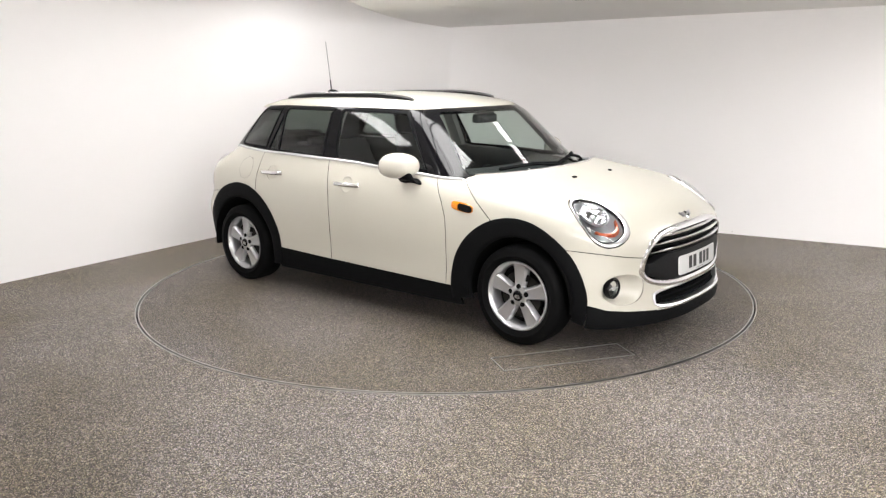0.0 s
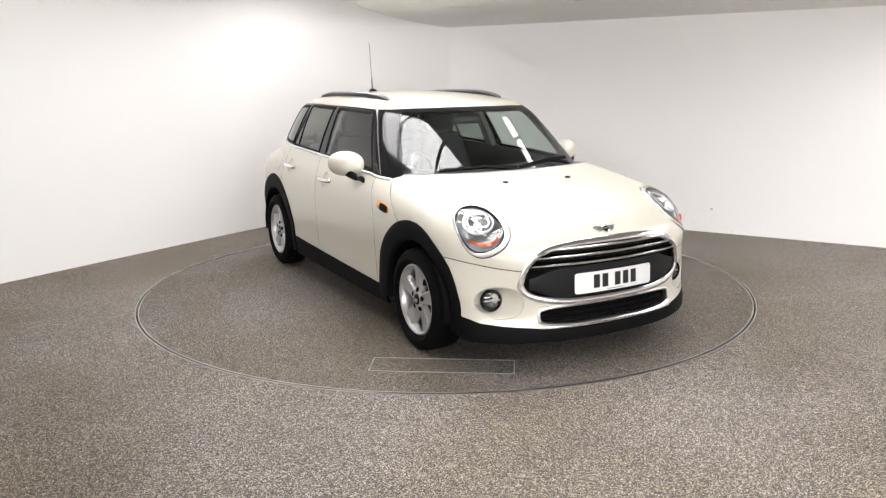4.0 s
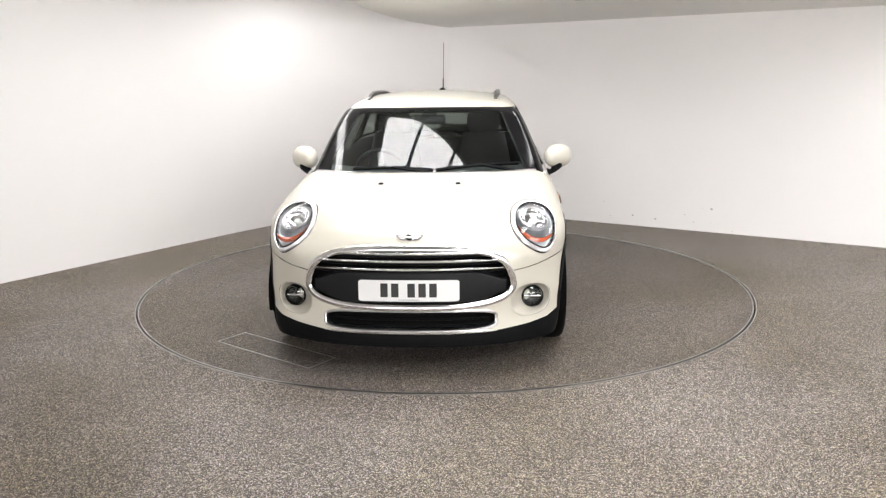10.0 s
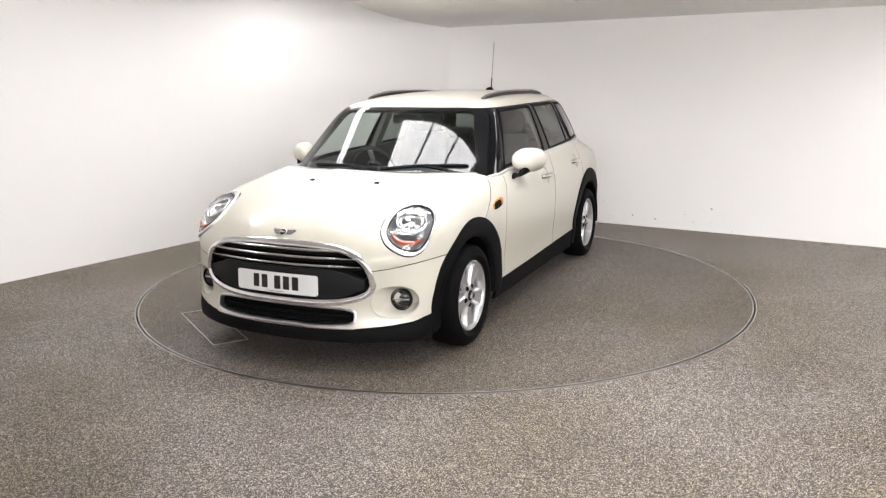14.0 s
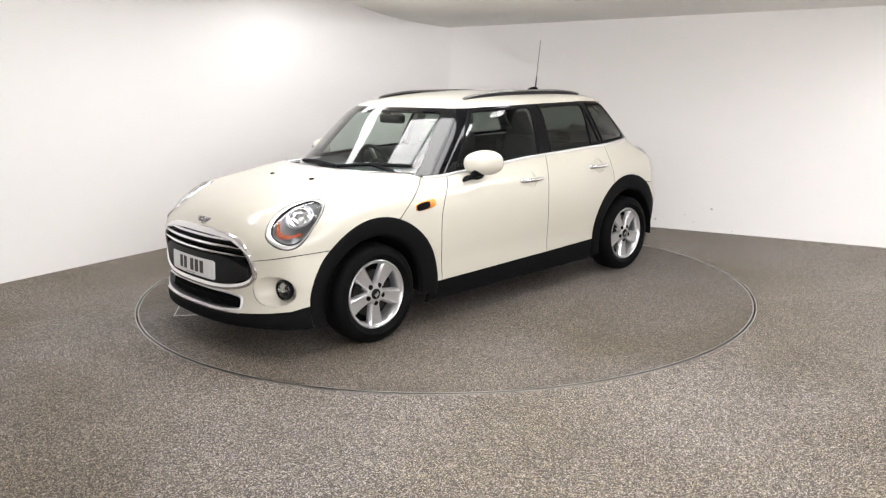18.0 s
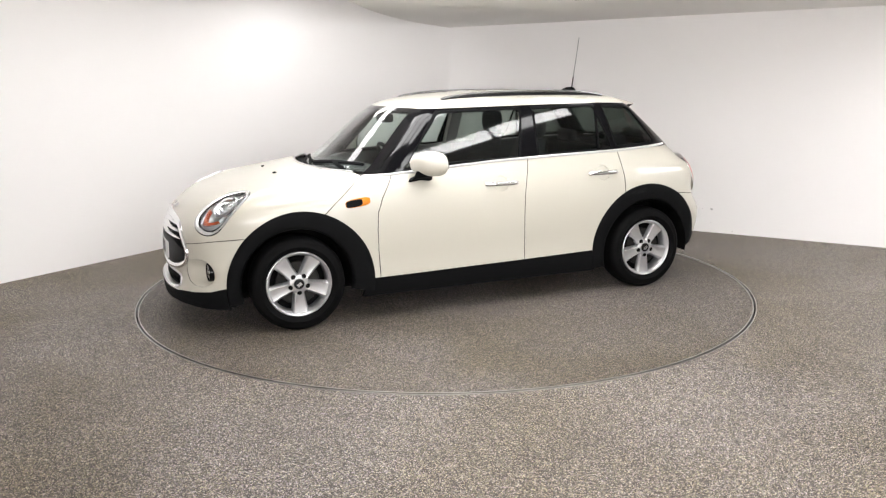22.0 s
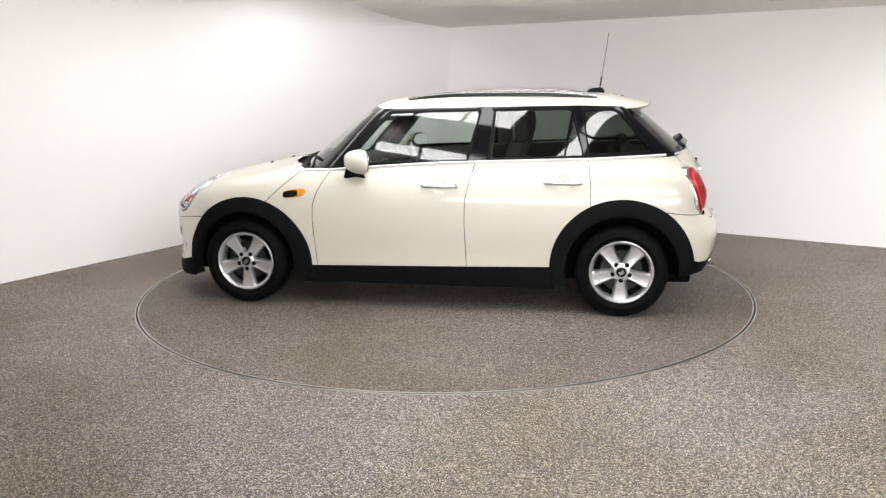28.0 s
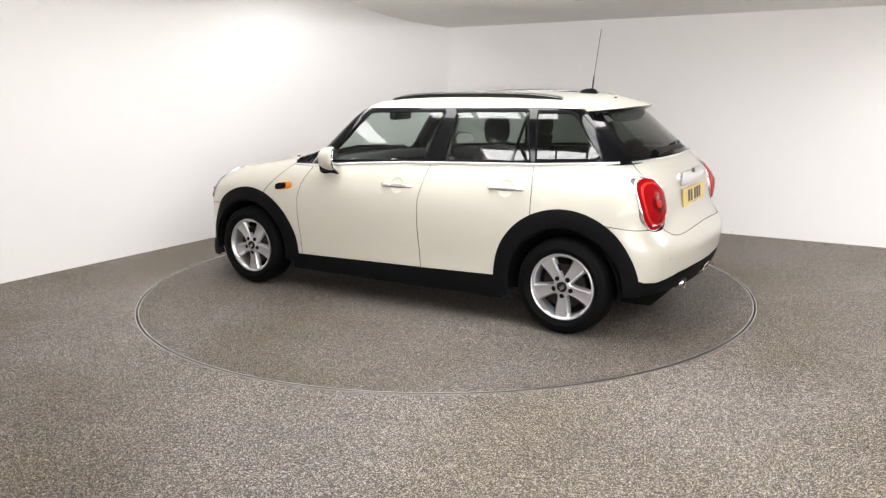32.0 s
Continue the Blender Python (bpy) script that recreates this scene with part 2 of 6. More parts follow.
def upper(P):
    x, y, z = P[..., 0], np.abs(P[..., 1]), P[..., 2]
    side = (y - (cabin_w(z) - 0.018 * ((x + 0.4) / 1.0) ** 2 - 0.05 * (np.clip(-1.0 - x, 0, 0.8) / 0.4) ** 2)) * 0.93
    front = (x - (1.0 - (z - 0.953) * 1.28 - 0.25 * (y / 0.68) ** 2.4)) * 0.63
    rear = ((-1.700 + (z - 1.06) * 1.19 + 0.135 * (y / 0.6) ** 2.5) - x) * 0.64
    top = z - (roof_z(x) - 0.035 * (y / 0.5) ** 2)
    return smax(smax(smax(side, front, 0.035), rear, 0.045), top, 0.07)


def reach(F, O, D, far=2.5, steps=26):
    """Where rays that start inside leave the surface F."""
    lo, hi = np.zeros(O.shape[:-1]), np.full(O.shape[:-1], far)
    for _ in range(steps):
        mid = (lo + hi) / 2
        inside = F(O + D * mid[..., None]) < 0
        lo, hi = np.where(inside, mid, lo), np.where(inside, hi, mid)
    return O + D * lo[..., None]


def slope(F, P, e=1e-3):
    g = np.stack([F(P + np.eye(3)[i] * e) - F(P - np.eye(3)[i] * e) for i in range(3)], -1)
    return g / np.linalg.norm(g, axis=-1, keepdims=True)


def settle(F, P, n=3):
    """Bring points onto the surface F."""
    e = 1e-3
    for _ in range(n):
        g = np.stack([F(P + np.eye(3)[i] * e) - F(P - np.eye(3)[i] * e) for i in range(3)], -1) / (2 * e)
        P = P - g * (F(P) / (g ** 2).sum(-1))[..., None]
    return P


def table_of(F, us, vs, place, way, axis):
    """Distances to a surface over a grid of two coordinates, read back between its points."""
    U, V = np.meshgrid(us, vs, indexing="ij")
    O = place(U, V)
    T = reach(F, O, np.broadcast_to(np.array(way, float), O.shape))[..., axis]
    du, dv = us[1] - us[0], vs[1] - vs[0]

    def read(u, v):
        a = min(max((u - us[0]) / du, 0.0), len(us) - 1.001)
        b = min(max((v - vs[0]) / dv, 0.0), len(vs) - 1.001)
        i, j = int(a), int(b)
        a, b = a - i, b - j
        return float(T[i, j] * (1 - a) * (1 - b) + T[i + 1, j] * a * (1 - b) + T[i, j + 1] * (1 - a) * b + T[i + 1, j + 1] * a * b)
    return read


def stack(*c):
    return np.stack(np.broadcast_arrays(*c), -1).astype(float)


lower_side = table_of(lower, np.arange(-1.90, 2.0, 0.02), np.arange(0.14, 1.11, 0.01), lambda u, v: stack(u, 0.0, v), (0, 1, 0), 1)
upper_side = table_of(upper, np.arange(-1.70, 0.95, 0.02), np.arange(0.92, 1.41, 0.01), lambda u, v: stack(u, 0.0, v), (0, 1, 0), 1)
lower_nose = table_of(lower, np.arange(-0.02, 0.84, 0.01), np.arange(0.14, 0.90, 0.01), lambda u, v: stack(0.9, u, v), (1, 0, 0), 0)
lower_tail = table_of(lower, np.arange(-0.02, 0.80, 0.01), np.arange(0.14, 1.10, 0.01), lambda u, v: stack(-0.9, u, v), (-1, 0, 0), 0)
upper_tail = table_of(upper, np.arange(-0.02, 0.62, 0.01), np.arange(1.00, 1.36, 0.01), lambda u, v: stack(-0.9, u, v), (-1, 0, 0), 0)


def side_y(x, z, F=lower):
    return (lower_side if F is lower else upper_side)(x, z)


def nose_at(y, z):
    return lower_nose(abs(y), z)


def tail_at(y, z, F=lower):
    return (lower_tail if F is lower else upper_tail)(abs(y), z)


def shell(F, x0, x1, zc, phis, nx, na):
    """Half of a closed surface (y >= 0): rays from a spine along x, with rounded ends."""
    rows_o, rows_d = [], []
    ph = np.radians(phis)
    for a in np.linspace(-math.pi / 2, 0, na)[:-1]:
        rows_o.append(np.tile([x0, 0, zc], (len(ph), 1)))
        rows_d.append(np.stack([np.full(len(ph), math.sin(a)), math.cos(a) * np.cos(ph), math.cos(a) * np.sin(ph)], -1))
    for x in np.linspace(x0, x1, nx):
        rows_o.append(np.tile([x, 0, zc], (len(ph), 1)))
        rows_d.append(np.stack([np.zeros(len(ph)), np.cos(ph), np.sin(ph)], -1))
    for a in np.linspace(0, math.pi / 2, na)[1:]:
        rows_o.append(np.tile([x1, 0, zc], (len(ph), 1)))
        rows_d.append(np.stack([np.full(len(ph), math.sin(a)), math.cos(a) * np.cos(ph), math.cos(a) * np.sin(ph)], -1))
    P = reach(F, np.array(rows_o), np.array(rows_d))
    P[np.abs(P[..., 1]) < 1e-6, 1] = 0.0
    bm = bmesh.new()
    grid_mesh(bm, [[Vector(p) for p in row] for row in P])
    bmesh.ops.remove_doubles(bm, verts=bm.verts, dist=2e-4)
    bmesh.ops.dissolve_degenerate(bm, dist=1e-4, edges=bm.edges)
    return bm


SIDE_VIEW = (Vector((0, 0, 0)), Vector((1, 0, 0)), Vector((0, 0, 1)))
END_VIEW = (Vector((0, 0, 0)), Vector((0, 1, 0)), Vector((0, 0, 1)))
TOP_VIEW = (Vector((0, 0, 0)), Vector((1, 0, 0)), Vector((0, 1, 0)))


def flat(view, p):
    o, a, b = view
    d = p - o
    return d.dot(a), d.dot(b)


def cut(bm, view, pts, keep, closed=False):
    """Split the faces that a polyline crosses, seen along a view; keep(centre) says which faces may be cut."""
    o, a, b = view
    faces = [(f, [flat(view, v.co) for v in f.verts]) for f in bm.faces if keep(f.calc_center_median())]
    info = {f: (min(q[0] for q in uv), max(q[0] for q in uv), min(q[1] for q in uv), max(q[1] for q in uv)) for f, uv in faces}
    n = len(pts)
    for i in range(n if closed else n - 1):
        p, q = pts[i], pts[(i + 1) % n]
        x0, x1, y0, y1 = min(p[0], q[0]) - 1e-4, max(p[0], q[0]) + 1e-4, min(p[1], q[1]) - 1e-4, max(p[1], q[1]) + 1e-4
        hit = [f for f, (a0, a1, b0, b1) in info.items() if a1 >= x0 and a0 <= x1 and b1 >= y0 and b0 <= y1]
        if not hit:
            continue
        d = (q[0] - p[0], q[1] - p[1])
        no = (a * d[1] - b * d[0]).normalized()
        co = o + a * p[0] + b * p[1]
        geom = list({e for f in hit for e in f.edges}) + hit + list({v for f in hit for v in f.verts})
        for f in hit:
            del info[f]
        mark = set(bm.faces)
        bmesh.ops.bisect_plane(bm, geom=geom, plane_co=co, plane_no=no, dist=2e-5)
        changed = [f for f in hit if f.is_valid] + [f for f in bm.faces if f not in mark]
        for f in changed:
            uv = [flat(view, v.co) for v in f.verts]
            info[f] = (min(q[0] for q in uv), max(q[0] for q in uv), min(q[1] for q in uv), max(q[1] for q in uv))


def inside(pts, u, v):
    c = False
    n = len(pts)
    for i in range(n):
        (x0, y0), (x1, y1) = pts[i], pts[i - 1]
        if (y0 > v) != (y1 > v) and u < (x1 - x0) * (v - y0) / (y1 - y0) + x0:
            c = not c
    return c


def on_line(pts, z):
    """x of a polyline of (x, z), rising or falling in z, at height z."""
    s = sorted(pts, key=lambda p: p[1])
    return float(np.interp(z, [p[1] for p in s], [p[0] for p in s]))


def ellipse(ru, rv, n=36, power=2.0, cu=0.0, cv=0.0):
    out = []
    for i in range(n):
        t = 2 * math.pi * i / n
        c, s = math.cos(t), math.sin(t)
        out.append((cu + ru * math.copysign(abs(c) ** (2 / power), c), cv + rv * math.copysign(abs(s) ** (2 / power), s)))
    return out


def outward(polys, P, N):
    """The polygons wound so that they face the way of the normals N."""
    return [p if np.dot(np.cross(P[p[1]] - P[p[0]], P[p[-1]] - P[p[0]]), N[p[0]]) > 0 else p[::-1] for p in polys]


def panel_mesh(name, bm, faces, F, mirror, gap=0.0021, depth=0.014):
    """A mesh of some faces of a shell: shrunk at its edges by half a shut line, with rims turned inwards. mirror: 0 this side, 1 the other, 2 both."""
    idx = {}
    co = []
    for f in faces:
        for v in f.verts:
            if v not in idx:
                idx[v] = len(co)
                co.append(v.co[:])
    P = settle(F, np.array(co))
    mid = np.abs(np.array(co)[:, 1]) < 1e-5
    P[mid, 1] = 0.0
    polys = outward([[idx[v] for v in f.verts] for f in faces], P, slope(F, P))
    count = {}
    for p in polys:
        for i in range(len(p)):
            k = (p[i], p[(i + 1) % len(p)])
            count[k] = count.get(k, 0) + 1
    rim = [k for k in count if (k[1], k[0]) not in count and not (mirror == 2 and mid[k[0]] and mid[k[1]])]
    N = slope(F, P)
    push = np.zeros_like(P)
    for i, j in rim:
        t = P[j] - P[i]
        w = np.cross(N[i], t)
        w /= np.linalg.norm(w) + 1e-9
        push[i] += w
        push[j] += w
    L = np.linalg.norm(push, axis=1, keepdims=True)
    push = np.where(L > 1e-6, push / np.maximum(L, 1e-6), 0)
    if mirror == 2:
        push[mid, 1] = 0
    P = P + push * gap
    rv = {}
    verts, normals = [p for p in P], [n for n in N]
    for i in sorted({v for k in rim for v in k}):
        rv[i] = (len(verts), len(verts) + 1)
        out = -push[i]
        verts += [P[i], P[i] - N[i] * depth]
        normals += [out if np.linalg.norm(out) > 0.5 else N[i]] * 2
    n_skin = len(polys)
    for i, j in rim:
        polys.append([rv[j][0], rv[i][0], rv[i][1], rv[j][1]])
    edge_of = [0] * n_skin + [1] * len(rim)
    V, Nn = np.array(verts), np.array(normals)
    if mirror:
        V2, N2 = V * [1, -1, 1], Nn * [1, -1, 1]
        flipped = [p[::-1] for p in polys]
        if mirror == 1:
            V, Nn, polys = V2, N2, flipped
        else:
            m = len(V)
            join = {i: i for i in range(len(P)) if mid[i]}
            polys = polys + [[join.get(i, i + m) for i in p] for p in flipped]
            V, Nn = np.concatenate([V, V2]), np.concatenate([Nn, N2])
            edge_of = edge_of * 2
    me = bpy.data.meshes.new(name)
    me.from_pydata([tuple(v) for v in V], [], polys)
    if len(me.polygons) == len(edge_of):
        me.polygons.foreach_set("material_index", edge_of)
    me.validate()
    me.shade_smooth()
    if len(me.vertices) == len(Nn):
        me.normals_split_custom_set_from_vertices([tuple(n) for n in Nn])
    return me


def offset_sheet(name, faces, F, depth, mirror=2):
    """The same faces moved inwards, as a dark backing."""
    idx, co = {}, []
    for f in faces:
        for v in f.verts:
            if v not in idx:
                idx[v] = len(co)
                co.append(v.co[:])
    P = np.array(co)
    polys = outward([[idx[v] for v in f.verts] for f in faces], P, slope(F, P))
    P = P - slope(F, P) * depth
    m = len(P)
    if mirror == 2:
        polys = polys + [[i + m for i in p[::-1]] for p in polys]
        P = np.concatenate([P, P * [1, -1, 1]])
    me = bpy.data.meshes.new(name)
    me.from_pydata([tuple(v) for v in P], [], polys)
    me.shade_smooth()
    return me


# ---- the studio ----
CORNERS = [(-5.6, -3.18), (-1.53, 3.06), (0.0, 3.50), (6.2, -0.38), (6.2, -10.5), (-5.6, -10.5)]
WALL_TOP = 2.45
TABLE_R = 2.229
SOFFIT_Z = 2.10


def wall(name, a, b, top=WALL_TOP, thick=0.15):
    a, b = Vector((*a, 0)), Vector((*b, 0))
    t = (b - a).normalized()
    n = Vector((t.y, -t.x, 0))      # towards the room
    bm = bmesh.new()
    pts = [a, b, b - n * thick, a - n * thick]
    lo = [bm.verts.new(p) for p in pts]
    hi = [bm.verts.new(p + Vector((0, 0, top))) for p in pts]
    bm.faces.new(lo)
    bm.faces.new(hi[::-1])
    for i in range(4):
        bm.faces.new((lo[i], hi[i], hi[(i + 1) % 4], lo[(i + 1) % 4]))
    bmesh.ops.recalc_face_normals(bm, faces=bm.faces)
    ob = new(name, mesh_of(name, bm))
    ob.data.materials.append(M_WALL)
    return tagged(ob, "plain white painted studio wall", "wall", kind="structure")


def round_off(a, c, b, ra, rb, n=10):
    """The corner at c between a and b, drawn as a smooth bend."""
    a, c, b = Vector(a), Vector(c), Vector(b)
    p, q = c + (a - c).normalized() * ra, c + (b - c).normalized() * rb
    return [p * (1 - t) ** 2 + c * 2 * t * (1 - t) + q * t * t for t in (i / n for i in range(n + 1))]


def bent_wall(name, pts, top=WALL_TOP, thick=0.15):
    """One wall along several plan points, with a smooth bend."""
    bm = bmesh.new()
    rows = []
    for i, p in enumerate(pts):
        t = (Vector(pts[min(i + 1, len(pts) - 1)]) - Vector(pts[max(i - 1, 0)])).normalized()
        n = Vector((t.y, -t.x)) * thick
        rows.append([Vector((p[0], p[1], 0)), Vector((p[0], p[1], top)), Vector((p[0] - n.x, p[1] - n.y, top)), Vector((p[0] - n.x, p[1] - n.y, 0))])
    V = grid_mesh(bm, rows, close_v=True)
    bm.faces.new(V[0])
    bm.faces.new(V[-1][::-1])
    bmesh.ops.recalc_face_normals(bm, faces=bm.faces)
    ob = new(name, mesh_of(name, bm, 30))
    ob.data.materials.append(M_WALL)
    return tagged(ob, "plain white painted studio wall with a smoothly rounded corner", "wall", kind="structure")


bend = [CORNERS[0]] + [tuple(p) for p in round_off(CORNERS[0], CORNERS[1], CORNERS[2], 1.3, 0.75)]
bend += [tuple(p) for p in round_off(CORNERS[1], CORNERS[2], CORNERS[3], 0.62, 0.12)] + [CORNERS[3]]
bent_wall("wall_north", bend)
# faint scuffs low on the wall: (along it, height)
M_SCUFF = material("wall_scuff", (0.56, 0.545, 0.54), 0.8, grain=0.2, scale=60)
rng = random.Random(4)
run = (Vector(CORNERS[3]) - Vector(CORNERS[2])).normalized()
north = bpy.data.objects["wall_north"]
for d, h in ((2.01, 0.234), (2.09, 0.086), (2.33, 0.108), (2.57, 0.088), (2.87, 0.157), (2.96, 0.088), (3.04, 0.234), (3.13, 0.234), (3.13, 0.097), (3.34, 0.027)):
    bm = bmesh.new()
    w, t = rng.uniform(0.004, 0.014), rng.uniform(0.006, 0.014)
    ring = []
    for i in range(9):
        a = 2 * math.pi * i / 9
        k = rng.uniform(0.6, 1.1)
        p = Vector(CORNERS[2]) + run * (d + w * k * math.cos(a))
        ring.append(bm.verts.new((p.x + run.y * 0.001, p.y - run.x * 0.001, h + t * k * math.sin(a))))
    f = bm.faces.new(ring)
    bmesh.ops.recalc_face_normals(bm, faces=bm.faces)
    part("scuff_mark", bm, M_SCUFF, north, "faint grey scuff")
for nm, i in (("wall_east", 3), ("wall_south", 4), ("wall_west", 5)):
    wall(nm, CORNERS[i], CORNERS[(i + 1) % 6])


def disc_hole_floor():
    """The floor: one sheet with a round hole for the turntable."""
    bm = bmesh.new()
    n = 144
    r = TABLE_R + 0.012
    inner = [Vector((r * math.cos(2 * math.pi * i / n), r * math.sin(2 * math.pi * i / n), 0)) for i in range(n)]
    outer = []
    for p in inner:
        k = 11.0 / max(abs(p.x), abs(p.y))
        outer.append(Vector((p.x * k, p.y * k, 0)))
    grid_mesh(bm, [[p - Vector((0, 0, 0.08)) for p in inner], inner, [p * 1.15 for p in inner], [p * 1.5 for p in inner], outer], close_v=True)
    bmesh.ops.recalc_face_normals(bm, faces=bm.faces)
    for f in bm.faces:
        if abs(f.normal.z) > 0.5 and f.normal.z < 0:
            f.normal_flip()
    ob = new("floor", mesh_of("floor", bm))
    ob.data.materials.append(M_FLOOR)
    return tagged(ob, "speckled grey-brown stone carpet studio floor", "floor", kind="structure")


disc_hole_floor()
bm = bmesh.new()
bmesh.ops.create_circle(bm, cap_ends=True, segments=96, radius=TABLE_R + 0.3)
pit = new("turntable_pit", mesh_of("turntable_pit", bm))
pit.location.z = -0.07
pit.data.materials.append(M_GAP)
tagged(pit, "dark recess under the turntable edge", "floor", kind="structure")


def edge_ring(r0, r1, z):
    bm = bmesh.new()
    n = 144
    rows = []
    for i in range(n):
        a = 2 * math.pi * i / n
        c, s = math.cos(a), math.sin(a)
        rows.append([Vector((r0 * c, r0 * s, -0.03)), Vector((r0 * c, r0 * s, z)), Vector((r1 * c, r1 * s, z)), Vector((r1 * c, r1 * s, -0.03))])
    grid_mesh(bm, rows, close_u=True)
    bmesh.ops.recalc_face_normals(bm, faces=bm.faces)
    return bm


rim = new("floor_edge_trim", mesh_of("floor_edge_trim", edge_ring(TABLE_R + 0.006, TABLE_R + 0.013, 0.002)))
rim.data.materials.append(M_STEEL)
tagged(rim, "thin worn steel trim round the turntable opening", "trim", kind="structure")

# short dark scratch and a pale nick in the floor
for (x0, y0), (x1, y1), wd, mt in (((1.724, -2.870), (1.787, -2.840), 0.006, M_GAP), ((1.540, -3.055), (1.556, -3.095), 0.003, M_STEEL)):
    bm = bmesh.new()
    d = Vector((x1 - x0, y1 - y0, 0))
    q = Vector((-d.y, d.x, 0)).normalized() * wd
    pts = [Vector((x0, y0, 0.001)), Vector((x0, y0, 0.001)) + d * 0.4 + q * 0.5, Vector((x1, y1, 0.001)), Vector((x0, y0, 0.001)) + d * 0.6 - q * 0.5]
    bm.faces.new([bm.verts.new(p) for p in pts])
    bmesh.ops.recalc_face_normals(bm, faces=bm.faces)
    if bm.faces[:][0].normal.z < 0:
        bmesh.ops.reverse_faces(bm, faces=bm.faces)
    part("floor_scratch", bm, mt, bpy.data.objects["floor"], "short scratch in the floor")

# turntable
table = thing("turntable", "round car turntable with a speckled stone carpet top, flush with floor", "turntable")
bm = bmesh.new()
n = 144
rows = []
for i in range(n):
    a = 2 * math.pi * i / n
    c, s = math.cos(a), math.sin(a)
    rows.append([Vector((r * c, r * s, z)) for r, z in ((0.02, 0), (0.8, 0), (1.6, 0), (TABLE_R - 0.008, 0), (TABLE_R - 0.008, -0.05))])
V = grid_mesh(bm, rows, close_u=True)
bm.faces.new([r[0] for r in V])
bmesh.ops.recalc_face_normals(bm, faces=bm.faces)
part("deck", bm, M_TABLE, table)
part("edge_trim", edge_ring(TABLE_R - 0.014, TABLE_R - 0.006, 0.0025), M_STEEL, table, "thin worn steel edge strip")


def strip(x0, y0, x1, y1, w=0.006, h=0.003):
    bm = bmesh.new()
    d = Vector((x1 - x0, y1 - y0, 0))
    box(bm, 0, d.length, -w / 2, w / 2, -0.01, h)
    bmesh.ops.transform(bm, matrix=Matrix.Translation((x0, y0, 0)) @ Matrix.Rotation(math.atan2(d.y, d.x), 4, "Z"), verts=bm.verts)
    return bm


# access hatch let into the deck
hx, hy = Vector((0.556, 0.831, 0)), Vector((-0.831, 0.556, 0))
h0 = Vector((1.467, -1.215, 0)) + OFF
for a, b in ((h0, h0 + hx * 0.78), (h0 + hy * 0.205, h0 + hy * 0.205 + hx * 0.78), (h0, h0 + hy * 0.205), (h0 + hx * 0.78, h0 + hx * 0.78 + hy * 0.205)):
    part("hatch_edge", strip(a.x, a.y, b.x, b.y), M_STEEL, table, "bright metal edging of the access hatch")

# a recessed light trough in the lowered ceiling: along and across, from the main panel's corner
U_TURN = -31.8          # the lights lie square with the walls
TROUGH = (1.05, 1.86, -1.34, -1.12)


def uv_point(u, v):
    c, s = math.cos(radians(U_TURN)), math.sin(radians(U_TURN))
    return -0.58 + u * c + v * s, -0.23 + u * s - v * c


def pierce(bm):
    """Open the trough's slot in a ceiling sheet."""
    u0, u1, v0, v1 = TROUGH
    slot = [uv_point(u0, v0), uv_point(u1, v0), uv_point(u1, v1), uv_point(u0, v1)]
    level = lambda c: abs(c.z - SOFFIT_Z) < 0.005
    cut(bm, TOP_VIEW, slot, level, True)
    gone = [f for f in bm.faces if level(f.calc_center_median()) and inside(slot, f.calc_center_median().x, f.calc_center_median().y)]
    bmesh.ops.delete(bm, geom=gone, context="FACES")


# ceiling: a lower white soffit with a curved edge, and the main ceiling above it
edge = spline([-10.8, -4.0, -2.0, 0.12, 1.95, 3.0, 3.7], [-0.35, -0.62, -0.74, -0.71, -0.45, -0.12, 0.15])
bm = bmesh.new()
ys = np.linspace(0.05, 3.62, 36)
rows = []
for y in ys:
    e = float(edge(y))
    rows.append([Vector((8.3, y, SOFFIT_Z)), Vector((e + 0.02, y, SOFFIT_Z)), Vector((e, y, SOFFIT_Z + 0.02)), Vector((e, y, WALL_TOP))])
grid_mesh(bm, rows)
bmesh.ops.recalc_face_normals(bm, faces=bm.faces)
for f in bm.faces:
    if f.normal.z > 0.5:
        f.normal_flip()
pierce(bm)
soffit = new("ceiling_soffit", mesh_of("ceiling_soffit", bm, 40))
soffit.data.materials.append(M_CEIL)
tagged(soffit, "white painted lowered ceiling with a curved edge", "ceiling", kind="structure")
bm = bmesh.new()
rows = []
for y in np.linspace(-10.8, 0.05, 40):
    e = float(edge(y))
    rows.append([Vector((8.3, y, SOFFIT_Z)), Vector((e, y, SOFFIT_Z)), Vector((e, y, WALL_TOP))])
grid_mesh(bm, rows)
bmesh.ops.recalc_face_normals(bm, faces=bm.faces)
for f in bm.faces:
    if f.normal.z > 0.5:
        f.normal_flip()
pierce(bm)
grid_roof = new("ceiling_lighting_grid", mesh_of("ceiling_lighting_grid", bm, 40))
grid_roof.data.materials.append(M_DARKCEIL)
tagged(grid_roof, "grey lowered ceiling that carries the light panels", "ceiling", kind="structure")
bm = bmesh.new()
box(bm, -8.5, 8.4, -10.9, 4.2, WALL_TOP, WALL_TOP + 0.1)
roof = new("ceiling", mesh_of("ceiling", bm))
roof.data.materials.append(M_CEIL)
tagged(roof, "white painted studio ceiling", "ceiling", kind="structure")


